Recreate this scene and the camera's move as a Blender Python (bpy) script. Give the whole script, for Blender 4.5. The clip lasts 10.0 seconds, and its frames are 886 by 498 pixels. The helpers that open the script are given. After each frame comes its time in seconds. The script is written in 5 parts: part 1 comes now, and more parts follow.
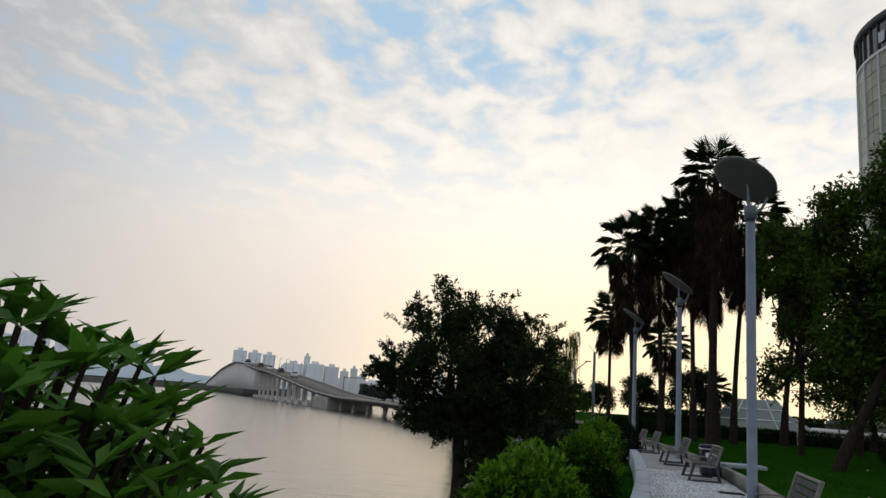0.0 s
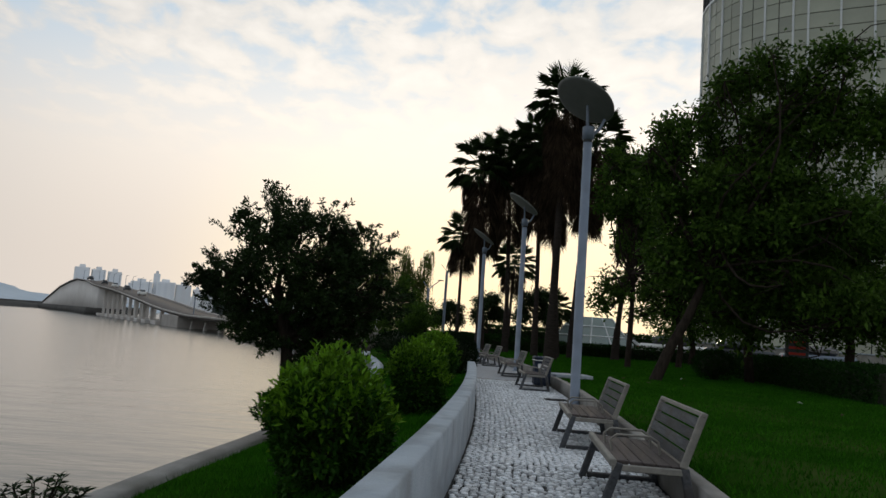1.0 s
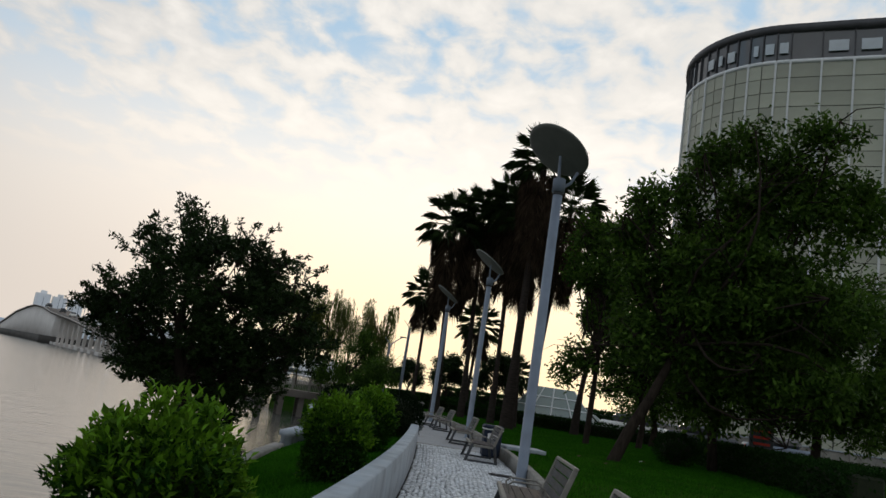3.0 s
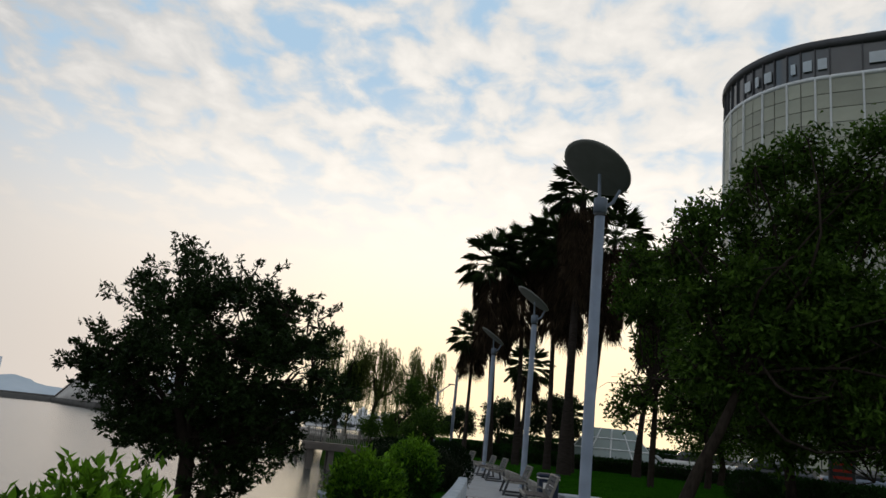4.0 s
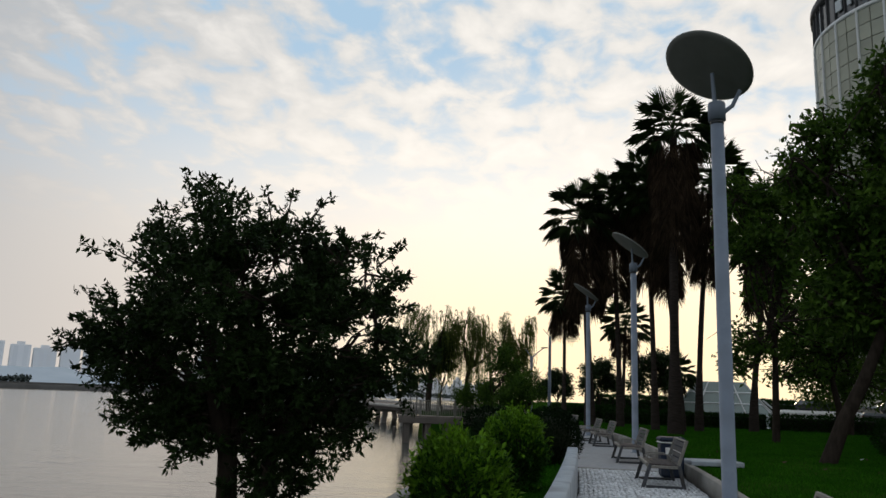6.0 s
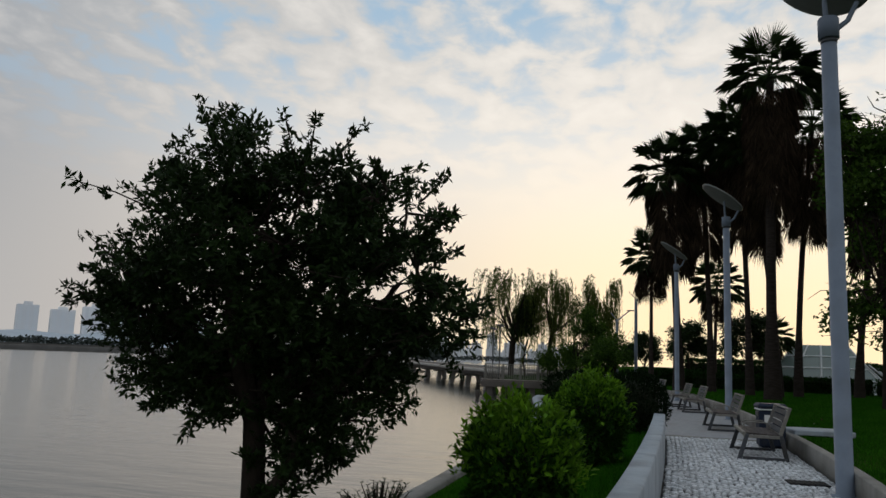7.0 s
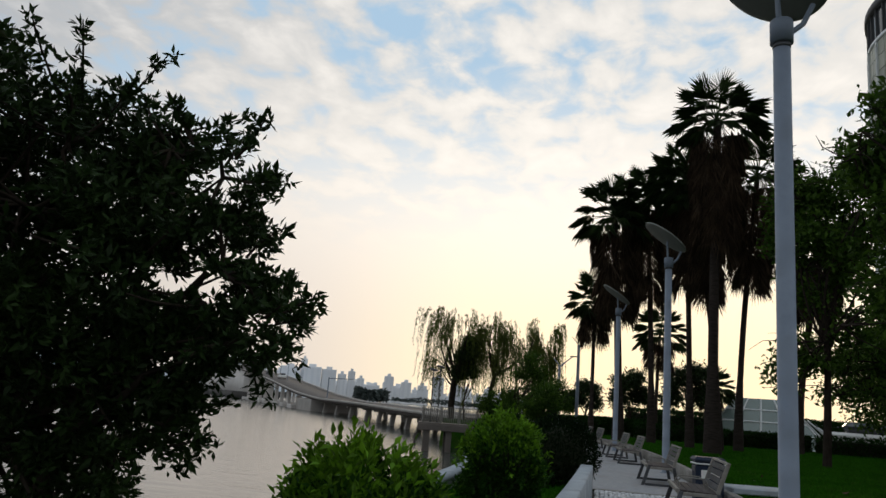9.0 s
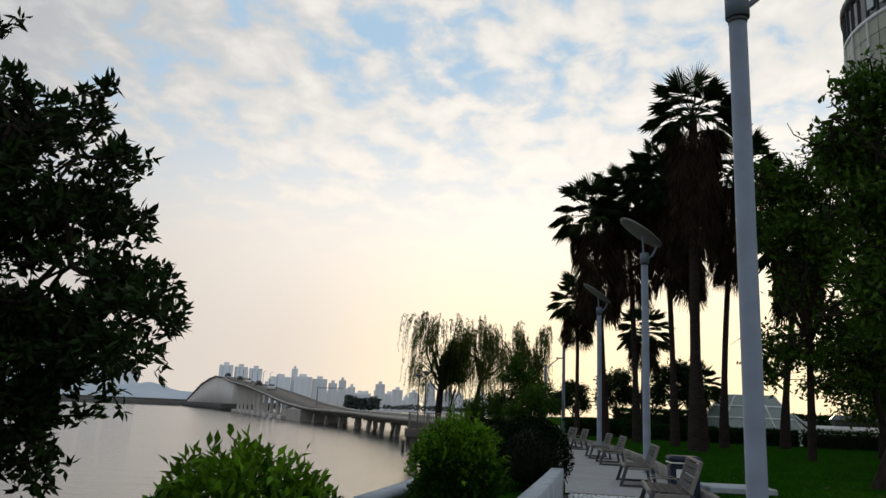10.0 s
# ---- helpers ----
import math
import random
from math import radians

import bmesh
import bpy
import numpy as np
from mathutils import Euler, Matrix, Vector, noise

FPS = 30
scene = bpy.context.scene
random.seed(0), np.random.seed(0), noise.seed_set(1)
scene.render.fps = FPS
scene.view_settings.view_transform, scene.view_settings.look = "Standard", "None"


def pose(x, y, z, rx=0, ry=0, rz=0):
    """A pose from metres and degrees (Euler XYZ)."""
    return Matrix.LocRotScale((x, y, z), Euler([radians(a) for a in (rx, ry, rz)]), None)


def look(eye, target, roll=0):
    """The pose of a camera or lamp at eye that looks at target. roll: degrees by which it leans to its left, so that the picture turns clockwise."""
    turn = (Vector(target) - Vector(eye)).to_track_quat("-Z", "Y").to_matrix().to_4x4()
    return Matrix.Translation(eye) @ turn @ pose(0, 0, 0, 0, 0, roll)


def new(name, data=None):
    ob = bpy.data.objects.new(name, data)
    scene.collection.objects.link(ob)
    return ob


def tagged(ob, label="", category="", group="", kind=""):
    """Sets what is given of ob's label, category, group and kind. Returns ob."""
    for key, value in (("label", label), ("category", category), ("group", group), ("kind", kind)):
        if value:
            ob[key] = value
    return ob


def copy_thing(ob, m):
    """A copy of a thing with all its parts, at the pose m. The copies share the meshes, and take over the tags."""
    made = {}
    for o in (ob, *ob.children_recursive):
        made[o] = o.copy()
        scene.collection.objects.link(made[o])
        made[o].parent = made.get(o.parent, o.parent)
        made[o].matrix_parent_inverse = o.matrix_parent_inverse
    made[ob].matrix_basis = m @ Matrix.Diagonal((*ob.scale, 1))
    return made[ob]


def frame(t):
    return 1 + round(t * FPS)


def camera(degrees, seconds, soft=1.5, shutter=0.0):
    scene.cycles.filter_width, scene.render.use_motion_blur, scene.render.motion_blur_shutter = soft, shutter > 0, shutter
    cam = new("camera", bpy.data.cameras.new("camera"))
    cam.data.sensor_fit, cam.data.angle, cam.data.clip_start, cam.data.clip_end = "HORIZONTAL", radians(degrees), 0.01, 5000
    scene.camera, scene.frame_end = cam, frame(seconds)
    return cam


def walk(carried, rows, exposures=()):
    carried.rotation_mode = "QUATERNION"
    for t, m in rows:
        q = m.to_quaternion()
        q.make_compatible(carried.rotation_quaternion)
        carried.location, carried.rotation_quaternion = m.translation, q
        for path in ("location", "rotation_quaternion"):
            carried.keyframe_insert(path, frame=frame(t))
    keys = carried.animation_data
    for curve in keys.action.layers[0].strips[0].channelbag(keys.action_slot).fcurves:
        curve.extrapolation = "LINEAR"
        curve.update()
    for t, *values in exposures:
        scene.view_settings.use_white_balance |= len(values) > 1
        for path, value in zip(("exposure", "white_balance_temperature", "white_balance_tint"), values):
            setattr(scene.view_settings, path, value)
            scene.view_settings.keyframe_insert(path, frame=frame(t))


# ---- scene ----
cam = camera(60.5, 10.0)
PATH = [
    (0, (-2.718, -14.383, 1.28), (-3.119, -12.463, 1.671), 4.2),
    (0.5, (-2.517, -14.436, 1.191), (-2.514, -12.453, 1.457), 2.5),
    (1, (-2.389, -14.079, 1.19), (-2.417, -12.09, 1.402), 4.1),
    (1.5, (-2.309, -13.615, 1.226), (-2.397, -11.636, 1.506), 3.7),
    (2, (-2.157, -13.351, 1.208), (-2.15, -11.379, 1.538), 5.4),
    (2.2, (-2.155, -13.361, 1.191), (-2.173, -11.387, 1.516), 5.0),
    (3.3, (-1.885, -12.459, 1.208), (-1.861, -10.499, 1.605), 10.1),
    (3.5, (-1.826, -12.266, 1.207), (-1.827, -10.308, 1.618), 9.9),
    (4, (-1.814, -11.73, 1.253), (-1.918, -9.791, 1.729), 6.0),
    (4.5, (-1.943, -11.094, 1.273), (-2.281, -9.165, 1.678), 6.6),
    (5, (-1.899, -10.684, 1.237), (-2.246, -8.759, 1.652), 0.7),
    (6.3, (-1.999, -9.596, 1.285), (-2.281, -7.652, 1.661), 3.5),
    (6.5, (-1.926, -9.437, 1.22), (-2.227, -7.496, 1.592), 5.3),
    (7, (-1.943, -8.899, 1.253), (-2.467, -6.99, 1.538), 2.2),
    (7.5, (-1.951, -8.42, 1.23), (-2.421, -6.505, 1.56), 1.8),
    (8, (-1.826, -8.173, 1.182), (-2.039, -6.203, 1.45), 2.4),
    (8.5, (-1.724, -7.905, 1.213), (-1.958, -5.949, 1.555), 5.4),
    (9, (-1.708, -7.452, 1.208), (-2.111, -5.534, 1.607), 4.3),
    (9.5, (-1.54, -7.238, 1.191), (-1.822, -5.306, 1.624), 1.4),
    (10, (-1.392, -6.934, 1.213), (-1.764, -5.013, 1.629), 2.5),
]
walk(cam, [(t, look(eye, target, roll)) for t, eye, target, roll in PATH],
     exposures=[(0, 0.0), (5.2, 0.0), (6.3, 0.0), (6.6, -0.05), (7.0, -0.2), (7.5, -0.3), (8.0, -0.05), (8.5, 0.0), (10, 0.0)])

# ---------------------------------------------------------------- light
SUN_AZ, SUN_EL = radians(11), radians(5)
sun = new("sun", bpy.data.lights.new("sun", "SUN"))
sun.data.energy, sun.data.angle, sun.data.color = 0.5, radians(12), (1.0, 0.8, 0.55)
sun.matrix_world = look((0, 0, 60), (-60 * math.sin(SUN_AZ), -60 * math.cos(SUN_AZ), 60 - 60 * math.tan(SUN_EL)))


def link(tree, a, b):
    tree.links.new(a, b)


def sky_world():
    w = bpy.data.worlds.new("evening_sky")
    w.use_nodes = True
    scene.world = w
    t = w.node_tree
    t.nodes.clear()
    N = t.nodes.new

    def val(op, a, b=None, c=None, clamp=False):
        m = N("ShaderNodeMath")
        m.operation, m.use_clamp = op, clamp
        for i, v in enumerate((a, b, c)):
            if v is None:
                continue
            if isinstance(v, (int, float)):
                m.inputs[i].default_value = v
            else:
                link(t, v, m.inputs[i])
        return m.outputs[0]

    def mix(f, a, b):
        m = N("ShaderNodeMix")
        m.data_type = "RGBA"
        for i, v in ((0, f), (6, a), (7, b)):
            if isinstance(v, tuple):
                m.inputs[i].default_value = (*v, 1)
            elif isinstance(v, (int, float)):
                m.inputs[i].default_value = v
            else:
                link(t, v, m.inputs[i])
        return m.outputs[2]

    def ramp(v, lo, hi):
        m = N("ShaderNodeMapRange")
        m.interpolation_type = "SMOOTHSTEP"
        link(t, v, m.inputs[0])
        m.inputs[1].default_value, m.inputs[2].default_value = lo, hi
        return m.outputs[0]

    co = N("ShaderNodeTexCoord").outputs["Generated"]
    sep = N("ShaderNodeSeparateXYZ")
    link(t, co, sep.inputs[0])
    x, y, z = sep.outputs
    up = val("MAXIMUM", z, 0.0)
    # clouds lie in a flat layer: project the direction on it
    low = val("ADD", up, 0.16)
    flat = N("ShaderNodeCombineXYZ")
    link(t, val("DIVIDE", x, low), flat.inputs[0])
    link(t, val("MULTIPLY", val("DIVIDE", y, low), 0.8), flat.inputs[1])
    fine = N("ShaderNodeTexNoise")
    fine.inputs["Scale"].default_value, fine.inputs["Detail"].default_value, fine.inputs["Roughness"].default_value, fine.inputs["Distortion"].default_value = 8.5, 5, 0.52, 0.25
    link(t, flat.outputs[0], fine.inputs["Vector"])
    broad = N("ShaderNodeTexNoise")
    broad.inputs["Scale"].default_value, broad.inputs["Detail"].default_value = 0.9, 2
    link(t, flat.outputs[0], broad.inputs["Vector"])
    cover = val("ADD", val("MULTIPLY", fine.outputs[0], 0.62), val("MULTIPLY", broad.outputs[0], 0.5))
    cloud = ramp(cover, 0.45, 0.59)
    shade = ramp(fine.outputs[0], 0.45, 0.75)
    # nearness to the sun's azimuth
    side = val("ADD", val("MULTIPLY", x, math.sin(SUN_AZ)), val("MULTIPLY", y, math.cos(SUN_AZ)))
    glow = ramp(side, 0.82, 1.0)
    wide = ramp(side, 0.42, 1.0)
    nish = N("ShaderNodeTexSky")
    nish.sky_type, nish.sun_disc = "NISHITA", False
    nish.sun_elevation, nish.sun_rotation = SUN_EL, SUN_AZ
    dim = N("ShaderNodeMix")
    dim.data_type, dim.blend_type = "RGBA", "MULTIPLY"
    dim.inputs[0].default_value = 1.0
    link(t, nish.outputs[0], dim.inputs[6])
    dim.inputs[7].default_value = (0.1, 0.1, 0.1, 1)
    blue = mix(0.85, dim.outputs[2], (0.46, 0.66, 0.86))
    white = mix(shade, (0.45, 0.475, 0.505), (0.74, 0.725, 0.71))
    white = mix(val("MULTIPLY", wide, 0.48), white, (1.3, 1.21, 1.08))
    high = mix(cloud, blue, white)
    # towards the horizon the layer closes into a warm veil
    veil = mix(wide, (0.50, 0.495, 0.49), (0.90, 0.775, 0.66))
    veil = mix(glow, veil, (1.32, 1.07, 0.66))
    bright = mix(wide, (0.40, 0.42, 0.45), (1.22, 1.12, 0.99))
    mid = mix(ramp(z, 0.02, 0.34), veil, bright)
    thin = ramp(z, 0.16, 0.46)
    sky = mix(thin, mid, high)
    ground = mix(ramp(z, -0.05, 0.0), (0.10, 0.10, 0.09), sky)
    bg = N("ShaderNodeBackground")
    link(t, ground, bg.inputs[0])
    bg.inputs[1].default_value = 1.0
    out = N("ShaderNodeOutputWorld")
    link(t, bg.outputs[0], out.inputs[0])


sky_world()


# ---------------------------------------------------------------- materials
def material(name, a, b, scale=4.0, rough=0.7, metal=0.0, bump=0.0, bump_scale=40.0, island=0.0, random_ob=0.0, through_light=0.0, spec=0.4, stretch=(1, 1, 1), stain=None, stain_scale=1.0):
    """Principled surface: colours a and b by noise at real size, finer relief, and variation piece by piece."""
    m = bpy.data.materials.new(name)
    m.use_nodes = True
    t = m.node_tree
    N = t.nodes.new
    p = t.nodes["Principled BSDF"]
    tc = N("ShaderNodeTexCoord")
    mp = N("ShaderNodeMapping")
    mp.inputs["Scale"].default_value = stretch
    t.links.new(tc.outputs["Object"], mp.inputs[0])
    n = N("ShaderNodeTexNoise")
    n.inputs["Scale"].default_value, n.inputs["Detail"].default_value, n.inputs["Roughness"].default_value = scale, 6, 0.62
    t.links.new(mp.outputs[0], n.inputs["Vector"])
    r = N("ShaderNodeMapRange")
    r.inputs[1].default_value, r.inputs[2].default_value = 0.3, 0.7
    t.links.new(n.outputs[0], r.inputs[0])

    def mixed(f, ca, cb, blend="MIX"):
        k = N("ShaderNodeMix")
        k.data_type, k.blend_type = "RGBA", blend
        for i, v in ((0, f), (6, ca), (7, cb)):
            if isinstance(v, tuple):
                k.inputs[i].default_value = (*v, 1)
            elif isinstance(v, (int, float)):
                k.inputs[i].default_value = v
            else:
                t.links.new(v, k.inputs[i])
        return k.outputs[2]

    col = mixed(r.outputs[0], a, b)
    if stain:
        s = N("ShaderNodeTexNoise")
        s.inputs["Scale"].default_value, s.inputs["Detail"].default_value = stain_scale, 5
        t.links.new(tc.outputs["Object"], s.inputs["Vector"])
        q = N("ShaderNodeMapRange")
        q.inputs[1].default_value, q.inputs[2].default_value = 0.48, 0.72
        t.links.new(s.outputs[0], q.inputs[0])
        col = mixed(q.outputs[0], col, stain)
    for amount, src in ((island, "ShaderNodeNewGeometry"), (random_ob, "ShaderNodeObjectInfo")):
        if amount:
            g = N(src)
            k = N("ShaderNodeMapRange")
            k.inputs[3].default_value, k.inputs[4].default_value = 1 - amount, 1 + amount
            t.links.new(g.outputs["Random Per Island" if src.endswith("Geometry") else "Random"], k.inputs[0])
            h = N("ShaderNodeHueSaturation")
            t.links.new(k.outputs[0], h.inputs["Value"])
            t.links.new(col, h.inputs["Color"])
            col = h.outputs[0]
    t.links.new(col, p.inputs["Base Color"])
    p.inputs["Roughness"].default_value, p.inputs["Metallic"].default_value = rough, metal
    p.inputs["Specular IOR Level"].default_value = spec
    if bump:
        f = N("ShaderNodeTexNoise")
        f.inputs["Scale"].default_value, f.inputs["Detail"].default_value = bump_scale, 4
        t.links.new(mp.outputs[0], f.inputs["Vector"])
        bp = N("ShaderNodeBump")
        bp.inputs["Strength"].default_value, bp.inputs["Distance"].default_value = bump, 0.02
        t.links.new(f.outputs[0], bp.inputs["Height"])
        t.links.new(bp.outputs[0], p.inputs["Normal"])
    if through_light:
        tr = N("ShaderNodeBsdfTranslucent")
        t.links.new(col, tr.inputs[0])
        mx = N("ShaderNodeMixShader")
        mx.inputs[0].default_value = through_light
        t.links.new(p.outputs[0], mx.inputs[1])
        t.links.new(tr.outputs[0], mx.inputs[2])
        t.links.new(mx.outputs[0], t.nodes["Material Output"].inputs[0])
    return m


def water_material():
    m = bpy.data.materials.new("lake_water")
    m.use_nodes = True
    t = m.node_tree
    N = t.nodes.new
    p = t.nodes["Principled BSDF"]
    p.inputs["Base Color"].default_value = (0.055, 0.062, 0.055, 1)
    p.inputs["Roughness"].default_value, p.inputs["IOR"].default_value = 0.16, 1.33
    tc = N("ShaderNodeTexCoord")
    hs = None
    for scale, st, h in ((0.5, (0.5, 1.6, 1), 1.0), (2.6, (0.6, 1.5, 1), 0.28)):
        mp = N("ShaderNodeMapping")
        mp.inputs["Scale"].default_value = st
        t.links.new(tc.outputs["Object"], mp.inputs[0])
        n = N("ShaderNodeTexNoise")
        n.inputs["Scale"].default_value, n.inputs["Detail"].default_value = scale, 3
        t.links.new(mp.outputs[0], n.inputs["Vector"])
        k = N("ShaderNodeMath")
        k.operation = "MULTIPLY"
        k.inputs[1].default_value = h
        t.links.new(n.outputs[0], k.inputs[0])
        if hs is None:
            hs = k.outputs[0]
        else:
            s = N("ShaderNodeMath")
            t.links.new(hs, s.inputs[0])
            t.links.new(k.outputs[0], s.inputs[1])
            hs = s.outputs[0]
    bp = N("ShaderNodeBump")
    bp.inputs["Strength"].default_value, bp.inputs["Distance"].default_value = 0.35, 0.12
    t.links.new(hs, bp.inputs["Height"])
    t.links.new(bp.outputs[0], p.inputs["Normal"])
    return m


def glass_material(name, tint, rough=0.08):
    m = material(name, tint, tuple(c * 0.8 for c in tint), 0.6, rough, spec=0.9)
    return m


WATER = water_material()
CONCRETE = material("pale_concrete", (0.29, 0.33, 0.37), (0.38, 0.42, 0.46), 3, 0.9, bump=0.25, bump_scale=60, stain=(0.22, 0.24, 0.25), stain_scale=2.2)
CONCRETE_DARK = material("weathered_concrete", (0.20, 0.19, 0.175), (0.30, 0.285, 0.26), 2.5, 0.95, bump=0.3, bump_scale=45, stain=(0.15, 0.14, 0.12), stain_scale=1.5)
COBBLE = material("limestone_cobble", (0.44, 0.45, 0.465), (0.78, 0.79, 0.805), 16, 0.8, bump=0.3, bump_scale=120, island=0.3)
JOINT = material("dark_joint_sand", (0.010, 0.010, 0.010), (0.03, 0.029, 0.028), 30, 0.95, bump=0.4, bump_scale=150)
PAVING = material("fine_grey_paving", (0.24, 0.245, 0.255), (0.34, 0.345, 0.355), 8, 0.85, bump=0.2, bump_scale=90, stain=(0.26, 0.25, 0.25), stain_scale=0.9)
SOIL = material("grassy_soil", (0.009, 0.034, 0.003), (0.016, 0.058, 0.004), 3, 1.0, spec=0.0, bump=0.5, bump_scale=50, stain=(0.04, 0.06, 0.015), stain_scale=0.5)
GRASS = material("grass_blades", (0.014, 0.072, 0.002), (0.030, 0.125, 0.005), 1.2, 0.8, island=0.35, through_light=0.3, spec=0.05)
STEEL = material("galvanised_grey_steel", (0.155, 0.19, 0.245), (0.20, 0.24, 0.30), 6, 0.55, 0.0, bump=0.05, bump_scale=80, stain=(0.13, 0.155, 0.19), stain_scale=3)
STEEL_DARK = material("dark_steel", (0.05, 0.055, 0.06), (0.08, 0.085, 0.09), 8, 0.5, 0.3)
DISC = material("painted_disc", (0.13, 0.135, 0.12), (0.17, 0.175, 0.16), 3, 0.6)
DISC_TOP = material("white_disc_face", (0.55, 0.57, 0.58), (0.62, 0.64, 0.66), 3, 0.5)
WOOD = material("weathered_grey_timber", (0.026, 0.029, 0.034), (0.085, 0.09, 0.098), 5, 0.75, bump=0.4, bump_scale=30, stretch=(6, 0.6, 6), random_ob=0.3, stain=(0.05, 0.042, 0.035), stain_scale=4)
SEAT = material("dark_brown_seat_timber", (0.03, 0.023, 0.022), (0.075, 0.058, 0.054), 5, 0.75, bump=0.4, bump_scale=30, stretch=(6, 0.6, 6), random_ob=0.3)
FRAME = material("pale_timber_frame", (0.17, 0.16, 0.14), (0.25, 0.235, 0.205), 6, 0.75, bump=0.2, bump_scale=50, stretch=(3, 1, 3))
BARK = material("dark_bark", (0.018, 0.014, 0.011), (0.046, 0.037, 0.029), 9, 1.0, spec=0.05, bump=0.7, bump_scale=25, stretch=(1, 1, 0.35))
PALM_BARK = material("ringed_palm_bark", (0.020, 0.016, 0.014), (0.05, 0.041, 0.035), 7, 1.0, spec=0.05, bump=0.8, bump_scale=18, stretch=(0.6, 0.6, 3))
LEAF_TREE = material("leathery_dark_leaf", (0.010, 0.022, 0.005), (0.020, 0.042, 0.008), 3, 0.55, island=0.4, through_light=0.15, spec=0.12)
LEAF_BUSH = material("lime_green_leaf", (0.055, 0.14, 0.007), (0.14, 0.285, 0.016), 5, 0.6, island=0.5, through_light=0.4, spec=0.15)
LEAF_DARKBUSH = material("dark_green_shrub_leaf", (0.003, 0.011, 0.002), (0.006, 0.018, 0.003), 4, 0.7, island=0.3, through_light=0.2, spec=0.1)
# darker copy of the bush leaf, shade of the bush body as colour
LEAF_SHADE = material("shade_toned_bush_leaf", (0.011, 0.045, 0.003), (0.028, 0.085, 0.006), 5, 0.6, island=0.45, through_light=0.2, spec=0.15)
LEAF_FRESH = material("fresh_green_leaf", (0.05, 0.145, 0.014), (0.11, 0.25, 0.026), 3, 0.5, island=0.35, through_light=0.35, spec=0.2)
LEAF_RIGHT = material("park_tree_leaf", (0.018, 0.048, 0.006), (0.075, 0.14, 0.016), 2, 0.55, island=0.5, through_light=0.32, spec=0.1)
LEAF_PALM = material("fan_palm_leaf", (0.022, 0.042, 0.012), (0.045, 0.078, 0.022), 3, 0.55, island=0.3, through_light=0.18, spec=0.1)
LEAF_DEAD = material("dead_palm_frond", (0.045, 0.031, 0.020), (0.105, 0.074, 0.050), 2, 0.95, island=0.45, through_light=0.08, spec=0.05)
LEAF_WILLOW = material("willow_leaf", (0.05, 0.075, 0.012), (0.10, 0.125, 0.022), 2, 0.6, island=0.35, through_light=0.35, spec=0.1)
LEAF_HEDGE = material("clipped_hedge_leaf", (0.008, 0.028, 0.005), (0.018, 0.05, 0.008), 3, 0.7, island=0.35, through_light=0.15, spec=0.05)
# near-black paint for solid cores, in place of shade among the leaves
CORE = material("painted_shade_core", (0.012, 0.018, 0.008), (0.022, 0.028, 0.012), 12, 1.0, bump=0.6, bump_scale=30)
# aerial haze is mixed into the tower colours, there is no volume
HAZE_A = material("haze_tinted_tower_wall", (0.80, 0.82, 0.85), (0.86, 0.87, 0.88), 0.05, 1.0, random_ob=0.08, spec=0.0)
HAZE_W = material("haze_tinted_tower_window", (0.77, 0.795, 0.83), (0.82, 0.84, 0.86), 0.05, 1.0, spec=0.0)
# woods colour lightened towards blue: the haze is in the paint
HAZE_HILL = material("haze_tinted_hill_woods", (0.44, 0.50, 0.55), (0.52, 0.57, 0.62), 0.03, 1.0, spec=0.0)
FAR_BANK = material("far_bank_stone", (0.055, 0.052, 0.048), (0.10, 0.095, 0.088), 0.2, 1.0)
FAR_TREE = material("far_bank_trees", (0.05, 0.065, 0.06), (0.08, 0.10, 0.09), 0.3, 1.0)
BRIDGE = material("bridge_concrete", (0.34, 0.31, 0.28), (0.46, 0.43, 0.40), 0.4, 0.9)
# far stretch of the bridge: same concrete, lightened to stand for haze
BRIDGE_PALE = material("haze_tinted_bridge_concrete", (0.56, 0.53, 0.50), (0.66, 0.63, 0.60), 0.2, 0.95, spec=0.1)
# dark tone for shade under the bridge deck; also colours the pier and post
BRIDGE_DARK = material("shade_dark_concrete", (0.10, 0.085, 0.075), (0.16, 0.14, 0.125), 0.5, 0.95)
HOTEL = material("beige_curtain_wall", (0.30, 0.31, 0.24), (0.40, 0.41, 0.32), 0.25, 0.4, spec=0.6, random_ob=0.18)
HOTEL_BAND = glass_material("dark_band_glass", (0.07, 0.075, 0.08), 0.12)
# opaque pane; the sky showing through is put into its pale colour
BAND_PANE = glass_material("pane_painted_as_sky", (0.52, 0.58, 0.62), 0.1)
MULLION = material("white_mullion", (0.60, 0.62, 0.62), (0.70, 0.72, 0.72), 1, 0.5)
ROOF = material("dark_roof_edge", (0.05, 0.05, 0.055), (0.08, 0.08, 0.085), 0.5, 0.7)
GLASS = glass_material("greenish_glass", (0.20, 0.26, 0.24), 0.15)
BLUE_BIN = material("dark_blue_plastic", (0.012, 0.02, 0.04), (0.02, 0.03, 0.055), 6, 0.6, spec=0.2, stain=(0.03, 0.036, 0.05), stain_scale=8)
WHITE = material("white_paint", (0.70, 0.70, 0.68), (0.80, 0.80, 0.78), 5, 0.5)
RED = material("red_lamp_panel", (0.5, 0.03, 0.02), (0.6, 0.05, 0.03), 5, 0.4)
ASPHALT = material("asphalt", (0.045, 0.045, 0.047), (0.07, 0.07, 0.07), 2, 0.9, bump=0.2, bump_scale=60)


